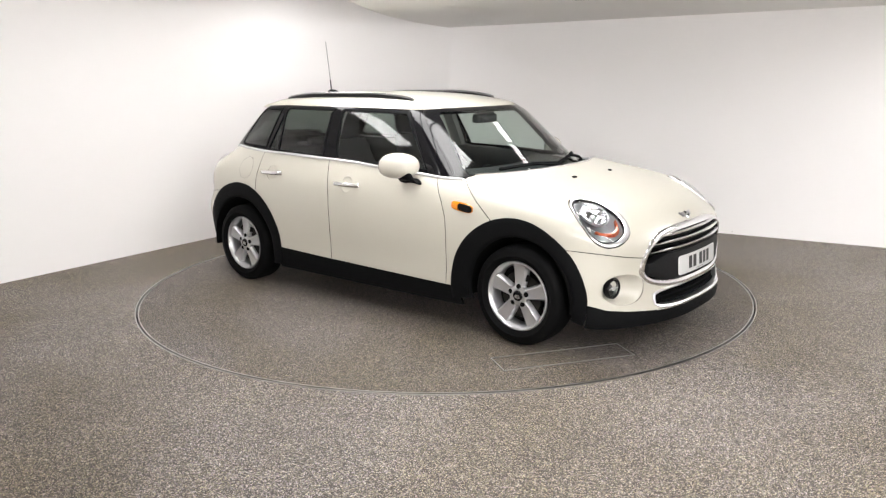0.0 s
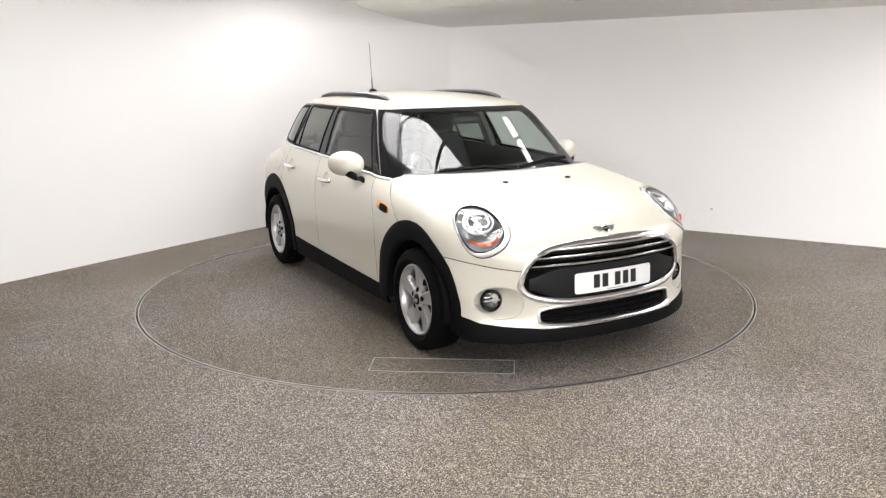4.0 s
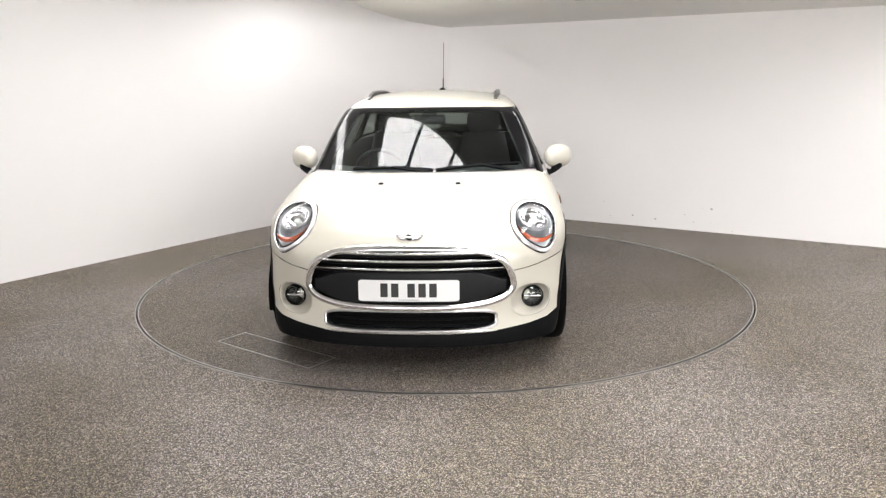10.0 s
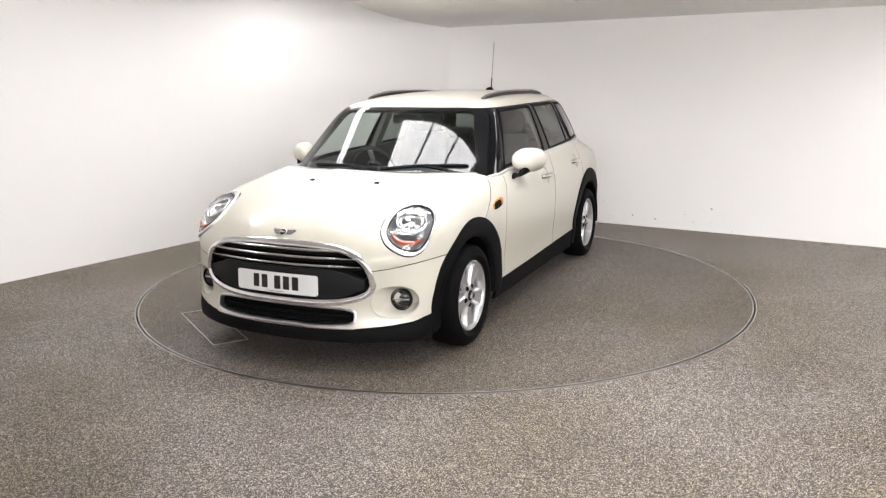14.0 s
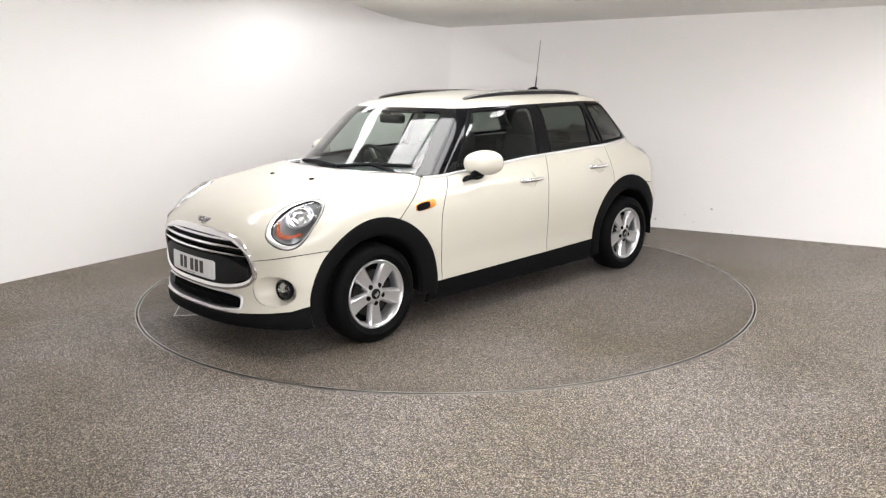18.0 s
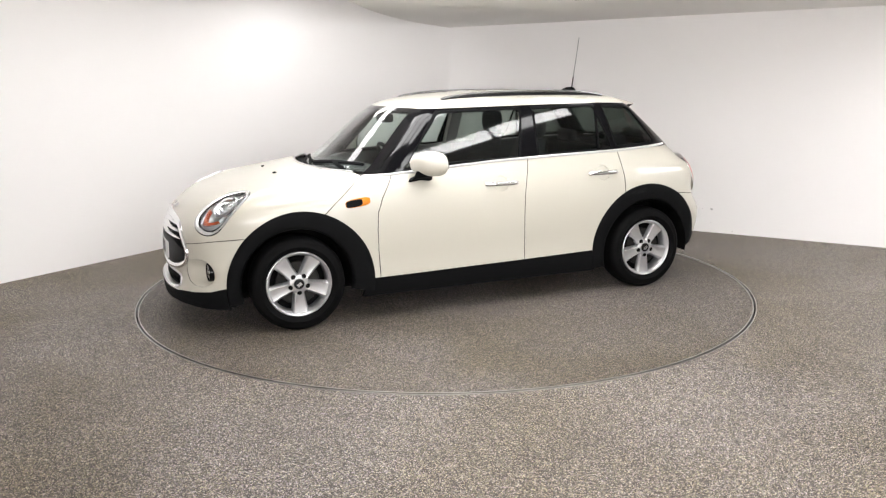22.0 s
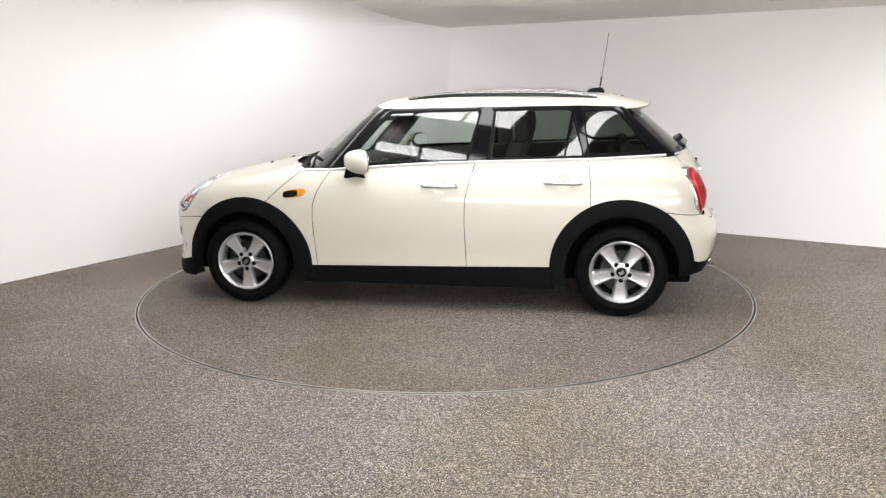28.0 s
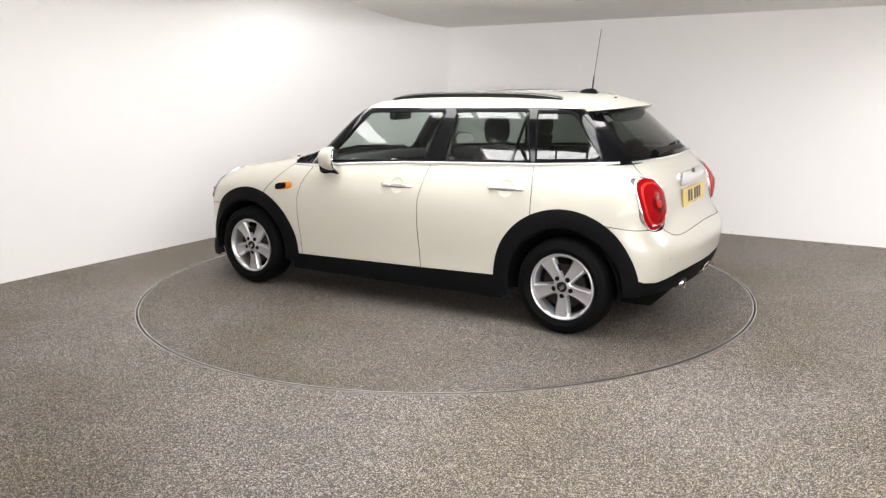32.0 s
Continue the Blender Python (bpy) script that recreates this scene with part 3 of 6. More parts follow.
def light_panel(u0, u1, v0, v1, z, bars=(), cross=(), glow=None, skirt=0.022, rim=None):
    """A glowing ceiling panel; u runs along the north-east wall, v away from it, from the main panel's corner."""
    base = Matrix.Translation((-0.58, -0.23, z)) @ Matrix.Rotation(radians(U_TURN), 4, "Z")
    w, d = (u1 - u0) / 2, (v1 - v0) / 2
    lamp = thing("ceiling_light", "white glowing ceiling light panel, known or added, with dark dividing bars", "light panel", base @ pose((u0 + u1) / 2, -(v0 + v1) / 2, 0), "ceiling light panels")
    bm = bmesh.new()
    box(bm, -w, w, -d, d, -0.012, 0.0)
    part("diffuser", bm, glow or M_LAMP, lamp, "glowing white diffuser")
    for b in bars:
        bm = bmesh.new()
        x = b - (u0 + u1) / 2
        box(bm, x - 0.017, x + 0.017, -d, d, -0.032, -0.0125)
        part("dividing_bar", bm, M_GLOSS, lamp, "thin dark bar")
    for c in cross:
        bm = bmesh.new()
        y = (v0 + v1) / 2 - c
        box(bm, -w, w, y - 0.015, y + 0.015, -0.032, -0.0125)
        part("dividing_bar", bm, M_GLOSS, lamp, "thin dark bar")
    for s in (-1, 1):
        bm = bmesh.new()
        box(bm, s * (w + 0.016) - 0.015, s * (w + 0.016) + 0.015, -d - 0.03, d + 0.03, -skirt, 0.0)
        part("frame", bm, rim or M_CEIL, lamp)
        bm = bmesh.new()
        box(bm, -w, w, s * (d + 0.016) - 0.015, s * (d + 0.016) + 0.015, -skirt, 0.0)
        part("frame", bm, rim or M_CEIL, lamp)
    return lamp


M_RECESS = material("trough_grey_paint", (0.07, 0.069, 0.067), 0.8, grain=0.03, scale=4)
LOW, HIGH = SOFFIT_Z - 0.003, WALL_TOP - 0.003
light_panel(0.0, 1.30, 0.0, 0.63, LOW, (0.44, 0.87))
light_panel(0.25, 1.86, 1.28, 1.50, LOW, (0.67, 1.30))
light_panel(1.88, 2.12, -0.94, 1.50, LOW, (), (-0.15, 0.46, 1.08))
light_panel(*TROUGH, SOFFIT_Z + 0.07, (1.30,), skirt=0.068, rim=M_RECESS)
light_panel(-1.43, -1.16, -1.65, 1.6, HIGH, glow=M_SIDE)
# Extra panel with no known source, added to lighten the walls' bend.
light_panel(-2.0, -1.6, -1.9, -1.35, HIGH, glow=M_SIDE)
# Two panels added out of view to brighten the right wall and front floor.
light_panel(3.7, 5.1, -2.3, -1.4, LOW, (4.17, 4.63), glow=M_ADDED)
light_panel(2.8, 5.8, 2.0, 2.9, LOW, (3.4, 4.0, 4.6, 5.2), glow=M_ADDED)


def added_fill_wall(name, m, w, h):
    """A framed fill light added high on a wall, glowing towards local +z; x across, y up."""
    lamp = thing(name, "large white fill light added high on the unseen wall", "studio light", m, "studio lightboxes")
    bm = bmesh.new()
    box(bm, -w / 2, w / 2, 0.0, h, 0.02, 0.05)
    part("diffuser", bm, M_FILL, lamp, "glowing white diffuser")
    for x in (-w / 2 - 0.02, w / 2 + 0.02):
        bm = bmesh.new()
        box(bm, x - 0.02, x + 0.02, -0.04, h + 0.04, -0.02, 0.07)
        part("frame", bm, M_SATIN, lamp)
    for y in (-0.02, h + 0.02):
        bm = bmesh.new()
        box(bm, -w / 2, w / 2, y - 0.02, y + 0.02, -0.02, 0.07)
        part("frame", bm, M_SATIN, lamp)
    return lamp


# Unseen fill light, added behind the camera to brighten walls and car.
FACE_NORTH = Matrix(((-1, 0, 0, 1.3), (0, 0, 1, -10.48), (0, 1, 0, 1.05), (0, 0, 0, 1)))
added_fill_wall("unseen_fill_light", FACE_NORTH, 9.6, 0.98)


# ---- the car ----
car = thing("car", "cream white five-door hatchback with black plastic arches on a turntable", "car")
CAR_AT = Matrix.Translation(OFF)
WHEEL_X, WHEEL_Z, HUB_Y = 1.2835, 0.297, 0.829


def cpart(name, bm, mat, label="", smooth=40, parent=None):
    """A part of the car, built in the car's own measure."""
    return part(name, bm, mat, parent or car, label, smooth, None if parent else CAR_AT)


# shut lines, seen from the side: (x, z)
FRONT_DOOR = [(0.640, 0.960), (0.655, 0.930), (0.735, 0.800), (0.768, 0.710), (0.774, 0.600), (0.768, 0.451), (0.756, 0.284), (0.752, 0.15)]
B_LINE = [(-0.336, 1.02), (-0.322, 0.960), (-0.290, 0.850), (-0.270, 0.755), (-0.266, 0.600), (-0.272, 0.450), (-0.278, 0.306), (-0.28, 0.15)]
C_LINE = [(-1.052, 1.06), (-1.060, 0.990), (-1.076, 0.840), (-1.078, 0.717), (-1.07, 0.60)]
HOOD_SIDE = [(0.80, 0.99), (0.862, 0.930), (0.960, 0.850), (1.050, 0.775), (1.118, 0.712), (1.16, 0.66)]
BELT = [(1.30, 0.925), (0.87, 0.934), (0.66, 0.936), (0.30, 0.963), (-0.10, 0.988), (-0.60, 1.003), (-1.04, 1.015), (-1.40, 1.028), (-1.56, 1.034), (-1.70, 1.044), (-2.0, 1.07)]
SILL = [(0.90, 0.283), (-0.28, 0.306), (-0.95, 0.322)]
HOOD_REAR = [(1.085, -0.01), (1.072, 0.20), (1.03, 0.42), (0.955, 0.60), (0.875, 0.715), (0.82, 0.78), (0.76, 0.86)]
SEAM = [(0.0, 0.545), (0.50, 0.549), (0.62, 0.566), (0.75, 0.592), (0.82, 0.605), (0.95, 0.625)]
LIP = [(0.0, 0.242), (0.45, 0.246), (0.62, 0.260), (0.72, 0.275), (0.80, 0.310), (0.95, 0.35)]
VALANCE = [(0.0, 0.400), (0.30, 0.405), (0.50, 0.392), (0.62, 0.372), (0.70, 0.360), (0.76, 0.364), (0.82, 0.40), (0.95, 0.45)]
REAR_SEAM = [(-1.40, 0.720), (-1.552, 0.690), (-1.70, 0.672), (-2.1, 0.645)]
TAIL_BOTTOM = [(0.0, 0.630), (0.20, 0.625), (0.40, 0.612), (0.48, 0.610), (0.54, 0.622), (0.58, 0.650), (0.605, 0.69), (0.63, 0.74)]
TAIL_SIDE = [(0.60, 0.55), (0.61, 0.68), (0.605, 0.80), (0.60, 0.95), (0.572, 1.02), (0.56, 1.10)]
UNDER = [(-2.1, 0.285), (-1.75, 0.285), (-1.55, 0.262), (-1.2, 0.165), (1.3, 0.165), (2.2, 0.172)]
ARCH_F, ARCH_R = 0.43, 0.44


def arch_ring(x, r):
    return [(x + r * math.cos(math.radians(a)), WHEEL_Z + r * math.sin(math.radians(a))) for a in range(-40, 221, 5)]


def lamp_view(c, spin=0.0):
    """Axes in the plane of the surface at a point: out, across and up."""
    p = settle(lower, np.array([c], float))[0]
    n = Vector(slope(lower, p[None])[0])
    a = Vector((0, 0, 1)).cross(n).normalized()
    b = n.cross(a)
    if spin:
        q = Matrix.Rotation(spin, 3, n)
        a, b = q @ a, q @ b
    return (Vector(p), a, b), n


HEAD_VIEW, HEAD_N = lamp_view((1.664, 0.630, 0.718), radians(-22))
TAIL_VIEW, TAIL_N = lamp_view((-1.818, 0.652, 0.818))
HEAD = [(u * (1 + 0.13 * max(0.0, -v / 0.196)), v) for u, v in ellipse(0.130, 0.196, 44)]
TAIL = ellipse(0.130, 0.158, 40, 2.5)
GRILLE = ellipse(0.556, 0.166, 56, 3.5, 0.0, 0.529)
GRILLE = [(u * (1.0 - 0.13 * max(0.0, (v - 0.50) / 0.2)), v) for u, v in GRILLE]
INTAKE = ellipse(0.455, 0.058, 44, 4.5, 0.0, 0.306)
FOG = ellipse(0.108, 0.086, 36, 2.3, 0.630, 0.386)
HANDLES = [(-0.100, 0.842), (-0.901, 0.870)]
DISHES = [ellipse(0.052, 0.052, 28, 2.0, x, z) for x, z in HANDLES]

bm_low = shell(lower, -1.30, 1.25, 0.55, np.arange(-90, 90.1, 3.0), 96, 40)
anywhere = lambda c: True
cut(bm_low, SIDE_VIEW, arch_ring(WHEEL_X, ARCH_F), lambda c: c.x > 0.6 and c.y > 0.5)
cut(bm_low, SIDE_VIEW, arch_ring(-WHEEL_X, ARCH_R), lambda c: c.x < -0.6 and c.y > 0.5)
cut(bm_low, SIDE_VIEW, BELT, lambda c: c.x < 1.1)
cut(bm_low, TOP_VIEW, HOOD_REAR, lambda c: c.z > 0.85 and 0.6 < c.x < 1.3)
cut(bm_low, SIDE_VIEW, FRONT_DOOR, lambda c: c.y > 0.5)
cut(bm_low, SIDE_VIEW, B_LINE, lambda c: c.y > 0.5)
cut(bm_low, SIDE_VIEW, C_LINE, lambda c: c.y > 0.5)
cut(bm_low, SIDE_VIEW, HOOD_SIDE, lambda c: c.y > 0.5 and c.x < 1.3)
cut(bm_low, SIDE_VIEW, SILL, lambda c: c.y > 0.5 and abs(c.x) < 1.1)
cut(bm_low, SIDE_VIEW, UNDER, anywhere)
cut(bm_low, END_VIEW, SEAM, lambda c: c.x > 1.3)
cut(bm_low, END_VIEW, LIP, lambda c: c.x > 1.3)
cut(bm_low, END_VIEW, VALANCE, lambda c: c.x < -1.3)
cut(bm_low, SIDE_VIEW, REAR_SEAM, lambda c: c.x < -1.3 and c.y > 0.56)
cut(bm_low, END_VIEW, TAIL_BOTTOM, lambda c: c.x < -1.6 and c.y < 0.63)
cut(bm_low, END_VIEW, TAIL_SIDE, lambda c: c.x < -1.42)
cut(bm_low, HEAD_VIEW, HEAD, lambda c: c.x > 1.2 and (c - HEAD_VIEW[0]).length < 0.35, True)
cut(bm_low, TAIL_VIEW, TAIL, lambda c: c.x < -1.3 and (c - TAIL_VIEW[0]).length < 0.35, True)
cut(bm_low, END_VIEW, GRILLE, lambda c: c.x > 1.5, True)
cut(bm_low, END_VIEW, INTAKE, lambda c: c.x > 1.5, True)
cut(bm_low, END_VIEW, FOG, lambda c: c.x > 1.5, True)

for d in DISHES:
    cut(bm_low, SIDE_VIEW, d, lambda c: c.y > 0.6 and c.z > 0.7, True)


def band(pts, u):
    return float(np.interp(u, *zip(*sorted(pts))))


def region(c):
    x, y, z = c
    if z < band(UNDER, x):
        return None
    if math.hypot(x - WHEEL_X, z - WHEEL_Z) < ARCH_F - 0.001 and y > 0.4 or math.hypot(x + WHEEL_X, z - WHEEL_Z) < ARCH_R - 0.001 and y > 0.4:
        return None
    if x > 1.2:
        if (c - HEAD_VIEW[0]).length < 0.35 and inside(HEAD, *flat(HEAD_VIEW, c)):
            return None
        if x > 1.5 and (inside(GRILLE, y, z) or inside(INTAKE, y, z) or inside(FOG, y, z)):
            return None
    if y > 0.6 and any(inside(d, x, z) for d in DISHES):
        return None
    if x < -1.3 and (c - TAIL_VIEW[0]).length < 0.3 and inside(TAIL, *flat(TAIL_VIEW, c)):
        return None
    if x < 1.1 and z > band(BELT, x) and x < 0.62:
        return None
    if z > 0.85 and 0.6 < x < 1.2 and x < float(np.interp(y, [p[1] for p in HOOD_REAR], [p[0] for p in HOOD_REAR])) and z > band(BELT, x):
        return None
    if x > 1.3 and z < band(LIP, y):
        return "front_lip"
    if x > 1.3 and z < band(SEAM, y):
        return "front_bumper"
    if abs(x) < 1.2 and z < band(SILL, x):
        return "sill"
    if x > on_line(HOOD_SIDE, z) and z > 0.5 and x > 0.7:
        return "bonnet"
    if x > on_line(FRONT_DOOR, z):
        return "scuttle_panel"
    if x > on_line(B_LINE, z):
        return "front_door"
    if x > on_line(C_LINE, z):
        return "rear_door"
    if x < -1.3 and z < band(VALANCE, y):
        return "rear_valance"
    if x < -1.3 and (z < band(TAIL_BOTTOM, y) if x < -1.6 and y < on_line(TAIL_SIDE, z) else z < band(REAR_SEAM, x)):
        return "rear_bumper"
    if x < -1.42 and y < on_line(TAIL_SIDE, z):
        return "tailgate"
    return "rear_quarter"


groups = {}
for f in bm_low.faces:
    r = region(f.calc_center_median())
    if r:
        groups.setdefault(r, []).append(f)
PAINTED = {"bonnet": "glossy cream clamshell bonnet", "front_bumper": "cream front bumper", "rear_bumper": "cream rear bumper", "tailgate": "cream lower tailgate"}
BLACKS = {"front_lip": "black plastic front lip", "rear_valance": "black plastic rear valance"}
made = {}
for nm, fs in groups.items():
    if nm in PAINTED:
        made[nm] = cpart(nm, panel_mesh(nm, bm_low, fs, lower, 2), M_PAINT, PAINTED[nm])
    elif nm in BLACKS:
        made[nm] = cpart(nm, panel_mesh(nm, bm_low, fs, lower, 2), M_PLASTIC, BLACKS[nm])
    else:
        black = nm == "sill"
        for s in (0, 1):
            made[nm, s] = cpart(nm, panel_mesh(nm, bm_low, fs, lower, s), M_PLASTIC if black else M_PAINT, "black plastic side sill" if black else "")
# Black rims and backing put the shade of the shut lines into colour.
for ob in made.values():
    ob.data.materials.append(M_INNER)
cpart("inner_shell", offset_sheet("inner_shell", [f for fs in groups.values() for f in fs], lower, 0.016), M_INNER, "added black backing sheet that darkens the panel gaps")
bm_low.free()

# greenhouse
ROOF_LINE = [(0.80, 1.345), (0.48, 1.341), (0.40, 1.338), (0.36, 1.334), (0.20, 1.335), (-0.40, 1.343), (-1.00, 1.348), (-1.36, 1.336), (-1.60, 1.33)]
A_LINE = [(0.775, 0.90), (0.745, 0.93), (0.655, 1.030), (0.555, 1.128), (0.455, 1.228), (0.345, 1.336)]
A_TRIM = [(x - 0.006, z) for x, z in A_LINE]
W_FRONT = [(0.555, 0.968), (0.285, 1.290), (0.262, 1.312), (-0.325, 1.321), (-0.343, 1.305), (-0.272, 1.012), (-0.285, 1.002), (0.20, 0.988)]
W_REAR = [(-0.418, 1.010), (-0.445, 1.305), (-0.430, 1.322), (-0.920, 1.329), (-0.945, 1.315), (-1.022, 1.040), (-1.010, 1.030)]
W_QUARTER = [(-1.064, 1.040), (-1.012, 1.322), (-1.212, 1.320), (-1.256, 1.300), (-1.436, 1.070), (-1.414, 1.052)]
D_LINE = [(-1.235, 1.345), (-1.275, 1.318), (-1.40, 1.200), (-1.515, 1.080), (-1.565, 1.02)]
BACKLIGHT = [(0.0, 1.318), (0.36, 1.314), (0.42, 1.300), (0.49, 1.16), (0.535, 1.075), (0.51, 1.060), (0.30, 1.068), (0.0, 1.072), (-0.05, 1.2)]
SCREEN = [(-0.05, 1.15), (-0.02, 1.322), (0.46, 1.314), (0.495, 1.298), (0.635, 0.990), (0.64, 0.945), (-0.02, 0.932)]

bm_up = shell(upper, -0.90, 0.25, 1.08, np.arange(-90, 90.1, 3.0), 48, 44)
cut(bm_up, SIDE_VIEW, ROOF_LINE, anywhere)
cut(bm_up, SIDE_VIEW, [(x, z - 0.012) for x, z in BELT], anywhere)
cut(bm_up, SIDE_VIEW, A_LINE, lambda c: c.x > 0.2 and c.y > 0.35)
cut(bm_up, SIDE_VIEW, A_TRIM, lambda c: c.x > 0.2 and c.y > 0.35)
cut(bm_up, END_VIEW, SCREEN, lambda c: c.x > 0.25, True)
for w in (W_FRONT, W_REAR, W_QUARTER):
    cut(bm_up, SIDE_VIEW, w, lambda c: c.y > 0.4 and -1.62 < c.x < 0.6, True)
cut(bm_up, SIDE_VIEW, D_LINE, lambda c: c.x < -1.1)
cut(bm_up, END_VIEW, BACKLIGHT, lambda c: c.x < -1.15, True)


def cabin_region(c):
    x, y, z = c
    if z < band(BELT, x) - 0.012 and x < 0.75 or z < 0.93:
        return None
    if z > band(ROOF_LINE, x):
        return "roof"
    if x > on_line(A_LINE, z):
        return "windscreen" if inside(SCREEN, y, z) else "screen_border"
    if x > on_line(A_TRIM, z):
        return "screen_trim"
    if x < on_line(D_LINE, z):
        return "rear_window" if inside(BACKLIGHT, y, z) else "tailgate_frame"
    for nm, w in (("front_window", W_FRONT), ("rear_door_window", W_REAR), ("quarter_window", W_QUARTER)):
        if inside(w, x, z):
            return nm
    return "window_frame"


groups = {}
for f in bm_up.faces:
    r = cabin_region(f.calc_center_median())
    if r:
        groups.setdefault(r, []).append(f)
CABIN = {"roof": (M_PAINT, 2, "cream painted roof"), "windscreen": (M_GLASS, 2, "clear curved windscreen"), "screen_border": (M_GLOSS, 2, "black printed border of the windscreen"), "screen_trim": (M_GLOSS, 3, "gloss black windscreen pillar strip"),
         "rear_window": (M_DARK, 2, "dark tinted rear window"), "tailgate_frame": (M_FRAME, 2, "gloss black tailgate surround"), "front_window": (M_GLASS, 3, "clear side window"),
         "rear_door_window": (M_TINT, 3, "tinted side window"), "quarter_window": (M_DARK, 3, "dark tinted quarter window"), "window_frame": (M_FRAME, 3, "gloss black pillars and window frames")}
for nm, fs in groups.items():
    mat, sides, lab = CABIN[nm]
    glass = "window" in nm and nm != "window_frame" or nm == "windscreen"
    for s in ((2,) if sides == 2 else (0, 1)):
        ob = cpart(nm, panel_mesh(nm, bm_up, fs, upper, s, 0.0006 if glass else 0.001, 0.004 if glass else 0.02), mat, lab)
        if glass:
            ob.visible_shadow = False
cpart("headlining", offset_sheet("headlining", groups["roof"], upper, 0.03), M_LINING, "pale grey headlining cloth")
bm_up.free()


# ---- wheels and arches ----
def wheel_mesh_rim():
    """A five-spoke alloy rim, its outer face at y = 0, the wheel's inside towards -y."""
    bm = bmesh.new()
    # barrel and lip
    lathe(bm, [(0.186, -0.150), (0.176, -0.060), (0.180, -0.030), (0.190, -0.006), (0.199, 0.000), (0.204, -0.002), (0.207, -0.012), (0.207, -0.030)], 64)
    # hub boss
    lathe(bm, [(0.060, -0.060), (0.064, -0.030), (0.060, -0.019), (0.050, -0.014), (0.034, -0.013), (0.030, -0.020), (0.001, -0.020)], 40)
    # spokes: broad flat blades
    for k in range(5):
        a = radians(90 + 72 * k)
        rot = Matrix.Rotation(-(a - radians(90)), 4, "Y")
        sec = []
        for i in range(9):
            f = i / 8
            r = 0.045 + f * 0.145
            half = 0.030 + 0.024 * f ** 1.2
            y = -0.016 - 0.010 * math.sin(f * math.pi * 0.55) + 0.012 * f * f
            side = 0.008 + 0.006 * f
            sec.append([Vector((-half - 0.004, y - 0.034, r)), Vector((-half, y - 0.012, r)), Vector((-half + side, y, r)), Vector((0, y - 0.0045, r)), Vector((half - side, y, r)), Vector((half, y - 0.012, r)), Vector((half + 0.004, y - 0.034, r))])
        n0 = len(bm.verts)
        V = grid_mesh(bm, sec)
        bmesh.ops.transform(bm, matrix=rot, verts=[v for row in V for v in row])
    bmesh.ops.recalc_face_normals(bm, faces=bm.faces)
    return mesh_of("wheel", bm, 35)


def tyre_mesh():
    bm = bmesh.new()
    lathe(bm, [(0.186, -0.172), (0.205, -0.186), (0.245, -0.192), (0.276, -0.184), (0.290, -0.168), (0.2955, -0.140), (0.297, -0.090), (0.2955, -0.040),
               (0.290, -0.012), (0.276, 0.004), (0.258, 0.011), (0.245, 0.0125), (0.243, 0.0145), (0.236, 0.0145), (0.234, 0.012), (0.218, 0.006), (0.209, -0.003), (0.205, -0.014)], 72)
    return mesh_of("tyre", bm, 50)


def cap_mesh(r, y0, y1):
    bm = bmesh.new()
    lathe(bm, [(r, y0), (r, y1 - 0.003), (r - 0.003, y1), (0.0005, y1 + 0.001)], 28)
    return mesh_of("cap", bm, 40)


ME_RIM, ME_TYRE = wheel_mesh_rim(), tyre_mesh()
ME_CAP, ME_BOLT = cap_mesh(0.031, -0.025, -0.009), cap_mesh(0.0155, -0.03, -0.0125)
bm = bmesh.new()
lathe(bm, [(0.05, -0.055), (0.135, -0.055), (0.138, -0.060), (0.138, -0.075), (0.05, -0.075)], 48)
ME_DISC = mesh_of("brake_disc", bm, 40)
bm = bmesh.new()
lathe(bm, [(0.185, -0.10), (0.001, -0.10)], 32)
ME_BACK = mesh_of("wheel_backing", bm, 40)
bm = bmesh.new()
for i in (-1, 0, 1):
    box(bm, -0.016 + 0.0, 0.016, -0.010, -0.0065, -0.006 + i * 0.0075, -0.002 + i * 0.0075)
ME_MARK = mesh_of("cap_mark", bm)
bm = bmesh.new()
box(bm, -0.045, 0.045, -0.10, -0.03, 0.085, 0.15, 0.012)
ME_CALIPER = mesh_of("caliper", bm, 40)

for sx, spin in ((1, 1), (-1, -1)):
    for sy in (1, -1):
        w = cpart("wheel", ME_RIM, M_ALLOY, "silver five-spoke alloy wheel")
        w.matrix_basis = CAR_AT @ Matrix.Translation((sx * WHEEL_X, sy * (HUB_Y + 0.008), WHEEL_Z)) @ Matrix.Rotation(0 if sy > 0 else math.pi, 4, "Z") @ Matrix.Rotation(radians(spin + (36 if sy > 0 else -4)), 4, "Y")
        part("tyre", ME_TYRE, M_RUBBER, w, "black rubber tyre")
        part("brake_disc", ME_DISC, M_DISC, w)
        part("wheel_backing", ME_BACK, M_INNER, w)
        part("centre_cap", ME_CAP, M_GLOSS, w, "black centre cap")
        part("cap_mark", ME_MARK, M_SATIN, w)
        for k in range(5):
            a = radians(90 + 72 * k)
            part("wheel_bolt", ME_BOLT, M_INNER, w, "", at=Matrix.Translation((0.055 * math.cos(a), -0.001, 0.055 * math.sin(a))))
        part("brake_caliper", ME_CALIPER, M_DISC, w)


